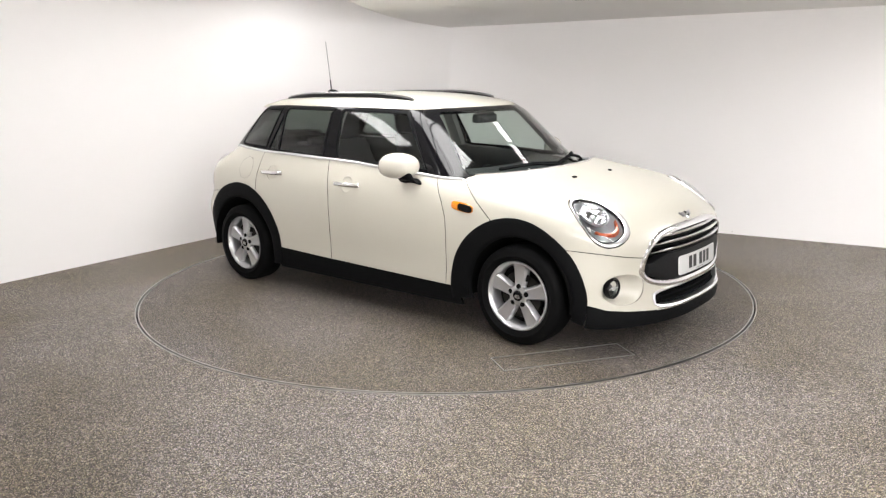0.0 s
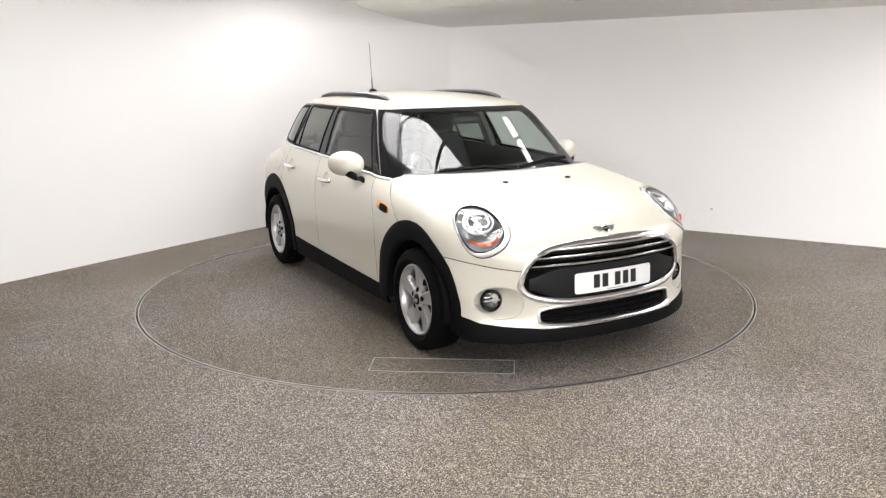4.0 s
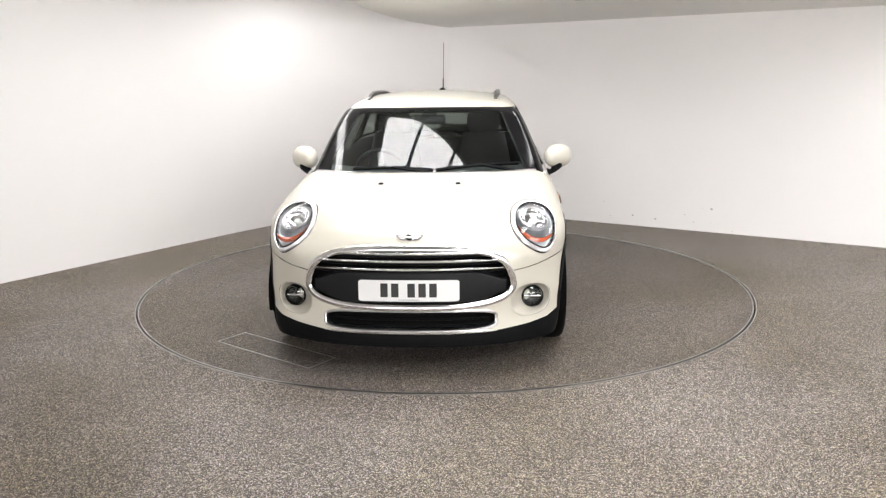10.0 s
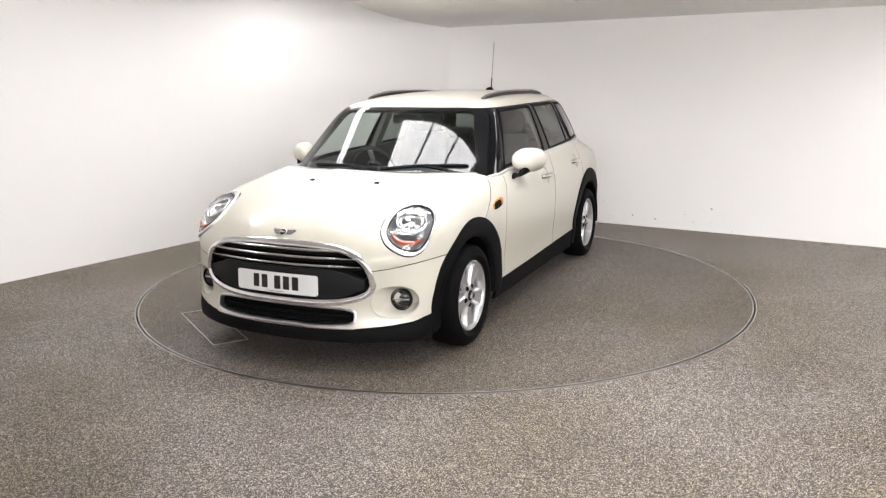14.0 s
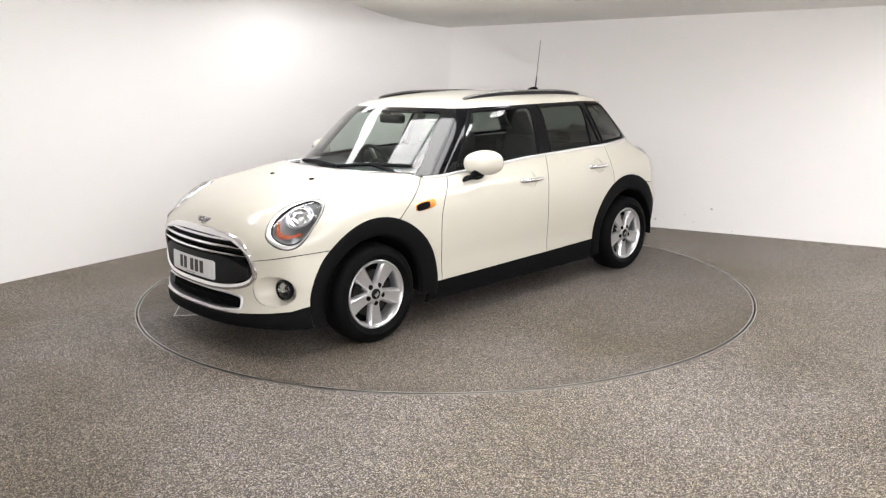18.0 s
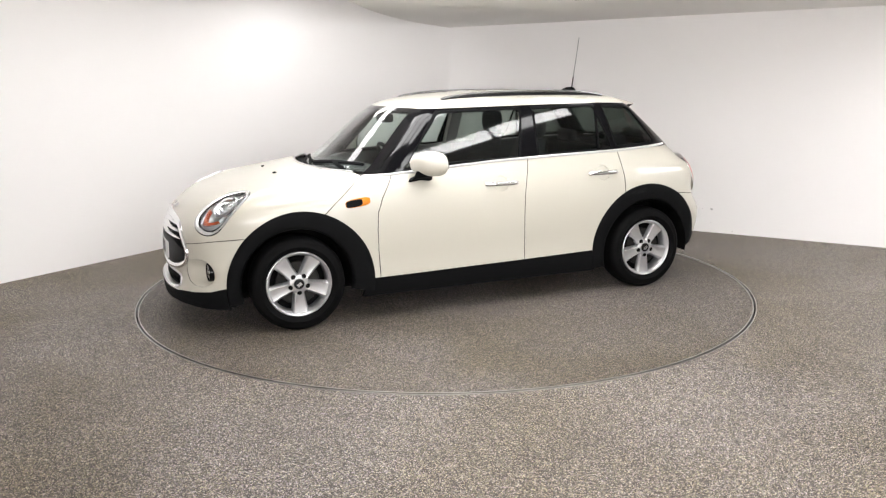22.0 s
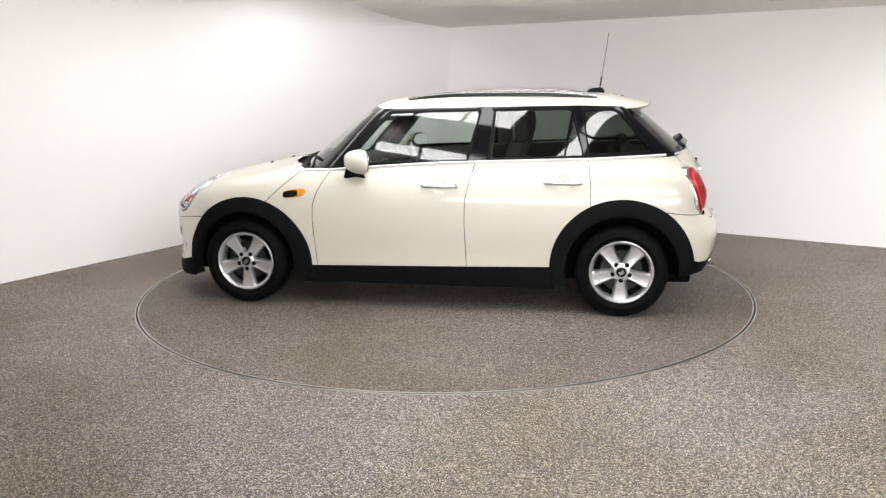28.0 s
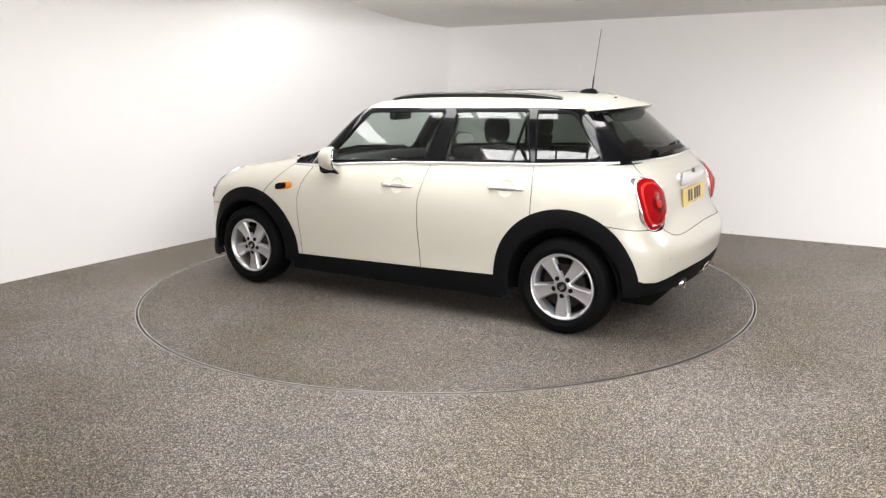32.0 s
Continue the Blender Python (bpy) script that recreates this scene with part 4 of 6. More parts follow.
def arch_trim(sx, sy):
    """Black plastic arch: a broad band round the wheel opening, proud of the body, turned inwards at its inner edge."""
    cx = sx * WHEEL_X
    bm = bmesh.new()
    rows = []
    if sx > 0:
        a0, a1 = -16.0, 191.0
        outer = lambda a: float(np.interp(a, [-19, 30, 60, 90, 130, 160, 192], [0.425, 0.432, 0.443, 0.455, 0.468, 0.482, 0.492]))
    else:
        a0, a1 = -19.0, 186.0
        outer = lambda a: float(np.interp(a, [-19, 30, 60, 90, 130, 186], [0.455, 0.470, 0.474, 0.474, 0.474, 0.455]))
    n = 44
    for i in range(n + 1):
        a = a0 + (a1 - a0) * i / n
        ca, sa = math.cos(radians(a)), math.sin(radians(a))
        ro = outer(a)
        ri = 0.348 + (0.012 if sx < 0 else 0)
        row = []
        for r, out in ((ro, -0.012), (ro, 0.006), (ro - 0.004, 0.011), (ro - 0.030, 0.014), ((ro + ri) / 2, 0.015), (ri + 0.020, 0.012), (ri + 0.006, 0.006), (ri, -0.006), (ri - 0.004, -0.045)):
            x, z = cx + r * ca, WHEEL_Z + r * sa
            y = side_y(x, max(z, 0.20))
            y = min(max(y, 0.64), 0.90)
            if sx > 0 and a < 40:
                out = out * max(0.2, (a + 16) / 56) - 0.006 * (40 - a) / 56
            row.append(Vector((x, sy * (y + out * 0.5), max(z, 0.185 if sx > 0 or x > -1.3 else 0.275))))
        rows.append(row)
    grid_mesh(bm, rows)
    bmesh.ops.recalc_face_normals(bm, faces=bm.faces)
    me = mesh_of("arch_trim", bm, 50)
    return me


def arch_liner(sx, sy):
    bm = bmesh.new()
    rows = []
    for i in range(37):
        a = radians(-8 + 196 * i / 36)
        r = 0.352
        rows.append([Vector((sx * WHEEL_X + r * math.cos(a), sy * y, WHEEL_Z + r * math.sin(a))) for y in (0.84, 0.70, 0.55)])
    V = grid_mesh(bm, rows)
    bm.faces.new([row[-1] for row in V])
    bmesh.ops.recalc_face_normals(bm, faces=bm.faces)
    return mesh_of("arch_liner", bm, 50)


for sx in (1, -1):
    for sy in (1, -1):
        cpart("arch_trim", arch_trim(sx, sy), M_PLASTIC, "grained black plastic wheel arch trim")
        cpart("arch_liner", arch_liner(sx, sy), M_INNER, "black wheel arch liner")

# underbody
bm = bmesh.new()
box(bm, -1.75, 1.85, -0.56, 0.56, 0.17, 0.24, 0.03)
cpart("underbody", bm, M_INNER, "black underbody pan")
bm = bmesh.new()
box(bm, -0.85, 0.80, -0.80, 0.80, 0.19, 0.30, 0.03)
cpart("floor_pan", bm, M_INNER, "black floor pan")


# ---- details of the car ----
def mirrored(make, name, mat, label="", smooth=40, sides=(1, -1), parent=None):
    """The same part on both sides; make(s) returns a bmesh for side s."""
    return [cpart(name, make(s), mat, label, smooth, parent) for s in sides]


def oriented(view, n, out=0.0, s=1):
    """A pose in a lamp's plane: x across, y up, z outwards; s = -1 for the other side."""
    o, a, b = view
    m = Matrix((a.to_4d(), b.to_4d(), n.to_4d(), (0, 0, 0, 1))).transposed()
    m[0][3], m[1][3], m[2][3] = o + n * out
    m[3][0] = m[3][1] = m[3][2] = 0
    m[3][3] = 1
    if s < 0:
        m = Matrix.Diagonal((1, -1, 1, 1)) @ m
    return m


def even_face(view, n, outline):
    """A smooth bowed face for a lamp: the quadratic in its plane that follows the body best."""
    o, a, b = view
    uv = np.array([(u * k, v * k) for k in (0.2, 0.4, 0.6, 0.8, 1.0) for u, v in outline])
    P = np.array([o + a * u + b * v for u, v in uv])
    Q = reach(lower, P - np.array(n) * 0.25, np.broadcast_to(np.array(n), P.shape), 0.5)
    terms = lambda u, v: np.stack([np.ones_like(u), u, v, u * u, u * v, v * v], -1)
    fit = np.linalg.lstsq(terms(uv[:, 0], uv[:, 1]), (Q - P) @ np.array(n), rcond=None)[0]
    return lambda u, v: terms(u, v) @ fit


FACES = {"tail": even_face(TAIL_VIEW, TAIL_N, TAIL)}


def on_surface(view, n, outline, lift, s=1, F=lower):
    """Outline points of a lamp's plane, brought onto the body and lifted off it."""
    o, a, b = view
    if view is TAIL_VIEW:
        uv = np.array(outline)
        d = FACES["tail"](uv[:, 0], uv[:, 1]) + lift + 0.003
        return [Vector((p.x, s * p.y, p.z)) for p in (o + a * u + b * v + n * float(k) for (u, v), k in zip(outline, d))]
    P = np.array([o + a * u + b * v for u, v in outline])
    P = reach(F, P - np.array(n) * 0.25, np.broadcast_to(np.array(n), P.shape), 0.5)
    N = slope(F, P)
    P = P + N * lift
    return [Vector((p[0], s * p[1], p[2])) for p in P]


LENS_OFF = 0.012


def ring_between(view, n, levels, s=1, off=0.0):
    """Rings of a lamp: levels of (scale, lift) applied to its outline; closed bands from one to the next."""
    bm = bmesh.new()
    outline, steps = levels
    rows = []
    for k, lift, *shift in steps:
        d = off * shift[0] if shift else 0.0
        rows.append(on_surface(view, n, [(u * k + d, v * k) for u, v in outline], lift, s))
    grid_mesh(bm, rows, close_v=True)
    bmesh.ops.recalc_face_normals(bm, faces=bm.faces)
    if sum(f.normal.dot(Vector((n.x, s * n.y, n.z))) for f in bm.faces) < 0:
        bmesh.ops.reverse_faces(bm, faces=bm.faces)
    return bm


def dome(view, n, outline, lift0, lift1, s=1, rings=8, power=2.0, off=0.0):
    bm = bmesh.new()
    rows = []
    for i in range(rings):
        k = 1 - i / rings
        rows.append(on_surface(view, n, [(u * k + off, v * k) for u, v in outline], lift0 + (lift1 - lift0) * (1 - k ** power), s))
    V = grid_mesh(bm, rows, close_v=True)
    bm.faces.new(V[-1])
    bmesh.ops.recalc_face_normals(bm, faces=bm.faces)
    if sum(f.normal.dot(Vector((n.x, s * n.y, n.z))) for f in bm.faces) < 0:
        bmesh.ops.reverse_faces(bm, faces=bm.faces)
    return bm


M_FOG = material("fog_lamp_reflector", (0.06, 0.062, 0.06), 0.2, 0.8)
M_BOWL = material("headlamp_bowl", (0.50, 0.505, 0.52), 0.28, 0.85)
M_REFLECTOR = material("headlamp_reflector", (0.80, 0.80, 0.81), 0.12, 1.0)
M_HEADRING = material("headlamp_ring_chrome", (0.78, 0.78, 0.79), 0.25, 0.7)
for s in (1, -1):
    lamp = cpart("headlamp", ring_between(HEAD_VIEW, HEAD_N, (HEAD, [(0.985, -0.012), (0.985, 0.006, 0.05), (0.965, 0.010, 0.1), (0.90, 0.009, 0.6), (0.850, 0.002, 1), (0.845, -0.02, 1)]), s, LENS_OFF), M_HEADRING, "oval headlamp with a chrome ring")
    at = oriented(HEAD_VIEW, HEAD_N, 0.0, s) @ Matrix.Translation((LENS_OFF, 0, 0))
    bm = dome(HEAD_VIEW, HEAD_N, [(u * 0.850, v * 0.850) for u, v in HEAD], 0.002, 0.016, s, off=LENS_OFF)
    lens = part("lens", bm, M_LENS, lamp, "clear domed lens")
    lens.visible_shadow = False
    bm = dome(HEAD_VIEW, HEAD_N, [(u * 0.88, v * 0.88) for u, v in HEAD], -0.012, -0.085, s, 8, 3.0, LENS_OFF)
    part("bowl", bm, M_BOWL, lamp, "grey reflector housing")

    def bowl_part(name, prof, c, mat, label="", squash=1.0):
        bm = bmesh.new()
        lathe(bm, prof, 36, "z")
        bmesh.ops.transform(bm, matrix=at @ Matrix.Translation((c[0], c[1], 0)) @ Matrix.Diagonal((1, squash, 1, 1)), verts=bm.verts)
        bmesh.ops.recalc_face_normals(bm, faces=bm.faces)
        part(name, bm, mat, lamp, label)
    bowl_part("reflector", [(0.075, -0.008), (0.072, -0.022), (0.055, -0.042), (0.03, -0.055), (0.014, -0.058)], (-0.008, 0.028), M_REFLECTOR, "round bright reflector")
    bowl_part("bulb_cap", [(0.020, -0.056), (0.020, -0.030), (0.015, -0.024), (0.001, -0.022)], (-0.008, 0.028), M_SATIN, "bulb shield")
    bowl_part("reflector_ring", [(0.083, -0.016), (0.083, -0.003), (0.077, -0.001), (0.074, -0.006)], (-0.008, 0.028), M_SATIN, "thin bright ring")
    part("lens_seal", ring_between(HEAD_VIEW, HEAD_N, (HEAD, [(0.854, 0.000, 1), (0.852, 0.005, 1), (0.828, 0.006, 1), (0.822, -0.01, 1)]), s, LENS_OFF), M_GLOSS, lamp, "thin black seal round the lens")
    # indicator crescent along the bottom
    bm = bmesh.new()
    rows = []
    for i in range(15):
        a = radians(205 + 130 * i / 14)
        u, v = math.cos(a), math.sin(a)
        th = 0.030 * math.sin(math.pi * (i + 0.6) / 15.2)
        rows.append([at @ Vector((u * 0.103, v * 0.142, -0.014)), at @ Vector((u * (0.103 - th * 0.5), v * (0.142 - th * 0.5), -0.004)), at @ Vector((u * (0.103 - th), v * (0.142 - th), -0.008)), at @ Vector((u * (0.103 - th), v * (0.142 - th), -0.03))])
    grid_mesh(bm, rows)
    bmesh.ops.recalc_face_normals(bm, faces=bm.faces)
    part("indicator", bm, M_AMBERDARK, lamp, "dull orange indicator crescent")

    # fog lamp in its round recess
    fx = nose_at(0.644, 0.384)
    fog = bmesh.new()
    rows = []
    for k, dx in ((1.035, -0.005), (1.0, -0.0015), (0.97, -0.003), (0.92, -0.010), (0.84, -0.026), (0.74, -0.050), (0.62, -0.076), (0.45, -0.086), (0.2, -0.088)):
        q = (1 - k) / 0.36
        row = []
        for u, v in FOG:
            y, z = 0.630 + (u - 0.630) * k + 0.010 * min(q, 1.0), 0.386 + (v - 0.386) * k
            row.append(Vector((nose_at(y, z) + dx, s * y, z)))
        rows.append(row)
    grid_mesh(fog, rows, close_v=True)
    bmesh.ops.recalc_face_normals(fog, faces=fog.faces)
    if sum(f.normal.x for f in fog.faces) < 0:
        bmesh.ops.reverse_faces(fog, faces=fog.faces)
    fo = cpart("fog_lamp", fog, M_PAINT, "round fog lamp in a cream recess", 60)
    dirf = Vector((0.99, 0.12, 0.0)).normalized()
    mm = dirf.to_track_quat("Z", "Y").to_matrix().to_4x4()
    mm.translation = Vector((fx - 0.050, 0.643, 0.386))
    mm = mm @ Matrix.Scale(0.93, 4)
    if s < 0:
        mm = Matrix.Diagonal((1, -1, 1, 1)) @ mm
    for nm, prof, mt, lab in (("bezel", [(0.064, -0.02), (0.064, 0.004), (0.060, 0.009), (0.057, 0.006), (0.056, -0.012)], M_GLOSS, "thin black bezel"),
                              ("reflector", [(0.054, -0.004), (0.045, -0.020), (0.02, -0.032), (0.001, -0.034)], M_FOG, "grey reflector"),
                              ("lens", [(0.054, 0.000), (0.040, 0.008), (0.001, 0.011)], M_LENS, "clear lens"),
                              ("lamp_back", [(0.054, -0.036), (0.001, -0.04)], M_INNER, "")):
        bm = bmesh.new()
        lathe(bm, prof, 32, "z")
        bmesh.ops.transform(bm, matrix=mm, verts=bm.verts)
        bmesh.ops.recalc_face_normals(bm, faces=bm.faces)
        o = part(nm, bm, mt, fo, lab)
        if nm == "lens":
            o.visible_shadow = False
    bm = bmesh.new()
    box(bm, -0.050, 0.050, -0.005, 0.005, -0.012, 0.004, 0.002)
    bmesh.ops.transform(bm, matrix=mm, verts=bm.verts)
    part("lamp_bar", bm, M_CHROME, fo)


# grille
def grille_ring(outline, steps, push=0.0):
    bm = bmesh.new()
    cu = sum(p[0] for p in outline) / len(outline)
    cv = sum(p[1] for p in outline) / len(outline)
    rows = []
    for inset, dx in steps:
        row = []
        for i, (u, v) in enumerate(outline):
            pu, pv = outline[i - 1]
            nu_, nv_ = outline[(i + 1) % len(outline)]
            t = Vector((nu_ - pu, nv_ - pv)).normalized()
            u2, v2 = u - t.y * inset, v + t.x * inset
            row.append(Vector((nose_at(abs(u2), v2) + dx, u2, v2)))
        rows.append(row)
    grid_mesh(bm, rows, close_v=True)
    bmesh.ops.recalc_face_normals(bm, faces=bm.faces)
    if sum(f.normal.x for f in bm.faces) < 0:
        bmesh.ops.reverse_faces(bm, faces=bm.faces)
    return bm


def nose_sheet(outline, dx, nu=40, nv=14):
    """A sheet behind an opening of the nose, following its curve."""
    us, vs = [p[0] for p in outline], [p[1] for p in outline]
    bm = bmesh.new()
    rows = []
    for i in range(nu + 1):
        u = min(us) + (max(us) - min(us)) * i / nu
        rows.append([Vector((nose_at(abs(u), min(vs) + (max(vs) - min(vs)) * j / nv) + dx, u, min(vs) + (max(vs) - min(vs)) * j / nv)) for j in range(nv + 1)])
    grid_mesh(bm, rows)
    bmesh.ops.recalc_face_normals(bm, faces=bm.faces)
    return bm


grille = cpart("grille", grille_ring(GRILLE, [(-0.003, -0.010), (-0.002, 0.009), (0.003, 0.012), (0.018, 0.011), (0.029, 0.003), (0.030, -0.03)]), M_CHROME, "black grille with a wide chrome surround")
part("grille_back", nose_sheet([(u * 0.995, 0.530 + (v - 0.530) * 0.97) for u, v in GRILLE], -0.055), M_INNER, grille)


def nose_bar(half, z0, z1, dx0, dx1, ends=0.03, n=30):
    """A bar across the grille, its face curved with the nose."""
    bm = bmesh.new()
    rows = []
    zm = (z0 + z1) / 2
    for i in range(n + 1):
        y = -half + 2 * half * i / n
        k = min(1.0, max(0.15, (half - abs(y)) / ends))
        x = nose_at(abs(y), zm)
        h = (z1 - z0) / 2 * (k ** 0.5)
        rows.append([Vector((x + dx0, y, zm - h)), Vector((x + dx1 - 0.004, y, zm - h)), Vector((x + dx1, y, zm - h * 0.6)), Vector((x + dx1, y, zm + h * 0.6)), Vector((x + dx1 - 0.004, y, zm + h)), Vector((x + dx0, y, zm + h))])
    V = grid_mesh(bm, rows, close_v=True)
    bm.faces.new(V[0])
    bm.faces.new(V[-1][::-1])
    bmesh.ops.recalc_face_normals(bm, faces=bm.faces)
    return bm


for half, z in ((0.405, 0.653), (0.455, 0.617), (0.487, 0.577)):
    part("grille_bar", nose_bar(half, z - 0.0068, z + 0.0068, -0.05, 0.010, 0.12), M_CHROME, grille, "thin chrome grille bar")
    part("grille_slat", nose_bar(half + 0.012, z - 0.022, z - 0.0085, -0.05, -0.006, 0.06), M_PLASTIC, grille)
part("number_plate_panel", nose_bar(0.500, 0.402, 0.560, -0.05, 0.006, 0.16), M_BAR, grille, "matt black bumper bar")

intake = cpart("lower_intake", grille_ring(INTAKE, [(-0.003, -0.010), (-0.002, 0.006), (0.003, 0.009), (0.012, 0.004), (0.014, -0.03)]), M_SATIN, "low black air intake with a bright edge")
part("intake_back", nose_sheet([(u * 0.995, 0.306 + (v - 0.306) * 0.97) for u, v in INTAKE], -0.045), M_INNER, intake)
for k in range(3):
    part("intake_slat", nose_bar(0.41, 0.270 + 0.033 * k, 0.278 + 0.033 * k, -0.04, -0.018, 0.04), M_PLASTIC, intake)
part("intake_lower_strip", nose_bar(0.452, 0.243, 0.2525, -0.03, 0.010, 0.06), M_CHROME, intake, "chrome strip under the intake")


def plate_part(name, mat, m, label, bend=0.0):
    """A number plate, bowed back by bend at its ends, its characters as plain bars."""
    def bowed(bm):
        for v in bm.verts:
            v.co.z -= bend * (v.co.x / 0.26) ** 2
        bmesh.ops.transform(bm, matrix=m, verts=bm.verts)
        return bm

    def slab(w, h, z0, z1, r, cx=0.0, cy=0.0, n=12):
        bm = bmesh.new()
        rows = []
        for i in range(n + 1):
            x = -w + 2 * w * i / n
            k = h - (r - math.sqrt(max(0.0, r * r - max(0.0, abs(x) - (w - r)) ** 2)) if r else 0.0)
            rows.append([Vector((cx + x, cy - k, z0)), Vector((cx + x, cy - k, z1)), Vector((cx + x, cy + k, z1)), Vector((cx + x, cy + k, z0))])
        V = grid_mesh(bm, rows, close_v=True)
        bm.faces.new(V[0])
        bm.faces.new(V[-1][::-1])
        bmesh.ops.recalc_face_normals(bm, faces=bm.faces)
        return bowed(bm)

    ob = cpart(name, slab(0.260, 0.0555, -0.004, 0.0, 0.009, n=40), mat, label)
    for c in (-0.118, -0.062, 0.022, 0.078, 0.134):
        part("plate_bar", slab(0.019, 0.036, 0.0005, 0.0018, 0.0, c - 0.008, 0.003), M_INK, ob)
    part("plate_small_print", slab(0.055, 0.0012, 0.0005, 0.0015, 0.0, 0.0, -0.0465), M_INK, ob)
    return ob


plate_x = nose_at(0.0, 0.468) + 0.011
front_plate = Matrix.Translation((plate_x, 0, 0.470)) @ Matrix((( 0, 0, 1, 0), (1, 0, 0, 0), (0, 1, 0, 0), (0, 0, 0, 1)))
plate_part("front_number_plate", M_WHITE, front_plate @ Matrix.Rotation(radians(-3), 4, "X"), "white number plate with black bars", nose_at(0.0, 0.468) - nose_at(0.26, 0.468))
rear_plate = Matrix.Translation((-1.830, 0, 0.795)) @ Matrix(((0, 0, -1, 0), (-1, 0, 0, 0), (0, 1, 0, 0), (0, 0, 0, 1)))
plate_part("rear_number_plate", M_YELLOW, rear_plate @ Matrix.Rotation(radians(-4), 4, "X"), "yellow number plate with black bars")


# winged badge on the bonnet, as plain shapes
def wing_badge(m, k=1.0):
    b = bmesh.new()
    lathe(b, [(0.0125 * k, -0.01), (0.0125 * k, 0.003), (0.011 * k, 0.005), (0.001, 0.006)], 28, "z")
    bmesh.ops.transform(b, matrix=m, verts=b.verts)
    ob = cpart("badge", b, M_GLOSS, "small winged chrome and black badge")
    b = bmesh.new()
    lathe(b, [(0.0155 * k, -0.01), (0.0155 * k, 0.004), (0.0128 * k, 0.0055), (0.0125 * k, 0.0)], 28, "z")
    bmesh.ops.transform(b, matrix=m, verts=b.verts)
    part("badge_ring", b, M_CHROME, ob)
    for s in (-1, 1):
        for i, (w, z) in enumerate(((0.044, 0.0075), (0.037, 0.001), (0.028, -0.0055))):
            b = bmesh.new()
            box(b, 0.0135, 0.0135 + w * 0.72, -0.0028, 0.0028, -0.006, 0.003, 0.0012, 1)
            bmesh.ops.transform(b, matrix=m @ Matrix.Diagonal((s * k, k, k, 1)) @ Matrix.Translation((0, z, 0)) @ Matrix.Rotation(radians(6), 4, "Z"), verts=b.verts)
            bmesh.ops.recalc_face_normals(b, faces=b.faces)
            part("badge_feather", b, M_WING, ob)
    b = bmesh.new()
    box(b, -0.010 * k, 0.010 * k, -0.0025 * k, 0.0025 * k, 0.004, 0.007)
    bmesh.ops.transform(b, matrix=m, verts=b.verts)
    part("badge_mark", b, M_CHROME, ob)


bv, bn = lamp_view((1.925, 0.0, 0.728))
wing_badge(oriented(bv, bn, 0.007), 1.55)

# washer nozzles on the bonnet
for s in (1, -1):
    v, nn = lamp_view((1.295, 0.228, 0.93))
    b = bmesh.new()
    box(b, -0.014, 0.014, -0.010, 0.012, -0.006, 0.008, 0.004)
    bmesh.ops.transform(b, matrix=oriented(v, nn, 0.0, s), verts=b.verts)
    bmesh.ops.recalc_face_normals(b, faces=b.faces)
    cpart("washer_nozzle", b, M_PLASTIC, "small black washer nozzle")


# chrome beltline, round the whole glasshouse
def belt_path(s):
    pts, ups = [], []
    for x in np.linspace(0.84, -1.545, 60):
        z = band(BELT, x)
        y = side_y(x, z)
        pts.append(Vector((x, s * (y + 0.002), z)))
    return pts


for s in (1, -1):
    b = bmesh.new()
    sweep(b, belt_path(s), [(-0.008, -0.009), (0.008, -0.009), (0.009, 0.004), (0.0, 0.009), (-0.009, 0.004)], Vector((0, 0, 1)))
    bmesh.ops.recalc_face_normals(b, faces=b.faces)
    cpart("beltline_trim", b, M_TRIM, "thin chrome strip under the side windows")
b = bmesh.new()
pts = []
for y in np.linspace(-0.70, 0.70, 49):
    x = float(np.interp(abs(y), [p[1] for p in HOOD_REAR], [p[0] for p in HOOD_REAR])) - 0.004
    z = float(reach(lower, np.array([[x, y, 0.5]]), np.array([[0.0, 0.0, 1.0]]))[0, 2])
    pts.append(Vector((x, y, z + 0.001)))
sweep(b, pts, [(-0.007, -0.006), (0.007, -0.006), (0.007, 0.005), (0, 0.007), (-0.007, 0.005)], Vector((0, 0, 1)))
bmesh.ops.recalc_face_normals(b, faces=b.faces)
cpart("bonnet_edge_trim", b, M_CHROME, "chrome strip along the rear edge of the bonnet")

# cowl: black tray between bonnet and windscreen
b = bmesh.new()
rows = []
for y in np.linspace(-0.66, 0.66, 49):
    xr = float(np.interp(abs(y), [p[1] for p in HOOD_REAR], [p[0] for p in HOOD_REAR]))
    zr = float(reach(lower, np.array([[xr, y, 0.5]]), np.array([[0.0, 0.0, 1.0]]))[0, 2])
    rows.append([Vector((xr + 0.01, y, zr - 0.014)), Vector((xr - 0.03, y, zr - 0.030)), Vector((xr - 0.10, y, zr - 0.030)), Vector((xr - 0.22, y, zr - 0.02))])
grid_mesh(b, rows)
bmesh.ops.recalc_face_normals(b, faces=b.faces)
for f in b.faces:
    if f.normal.z < 0:
        f.normal_flip()
cpart("cowl", b, M_PLASTIC, "black plastic cowl below the windscreen")


def screen_x(y, z):
    return float(reach(upper, np.array([[0.0, y, z]]), np.array([[1.0, 0.0, 0.0]]))[0, 0])


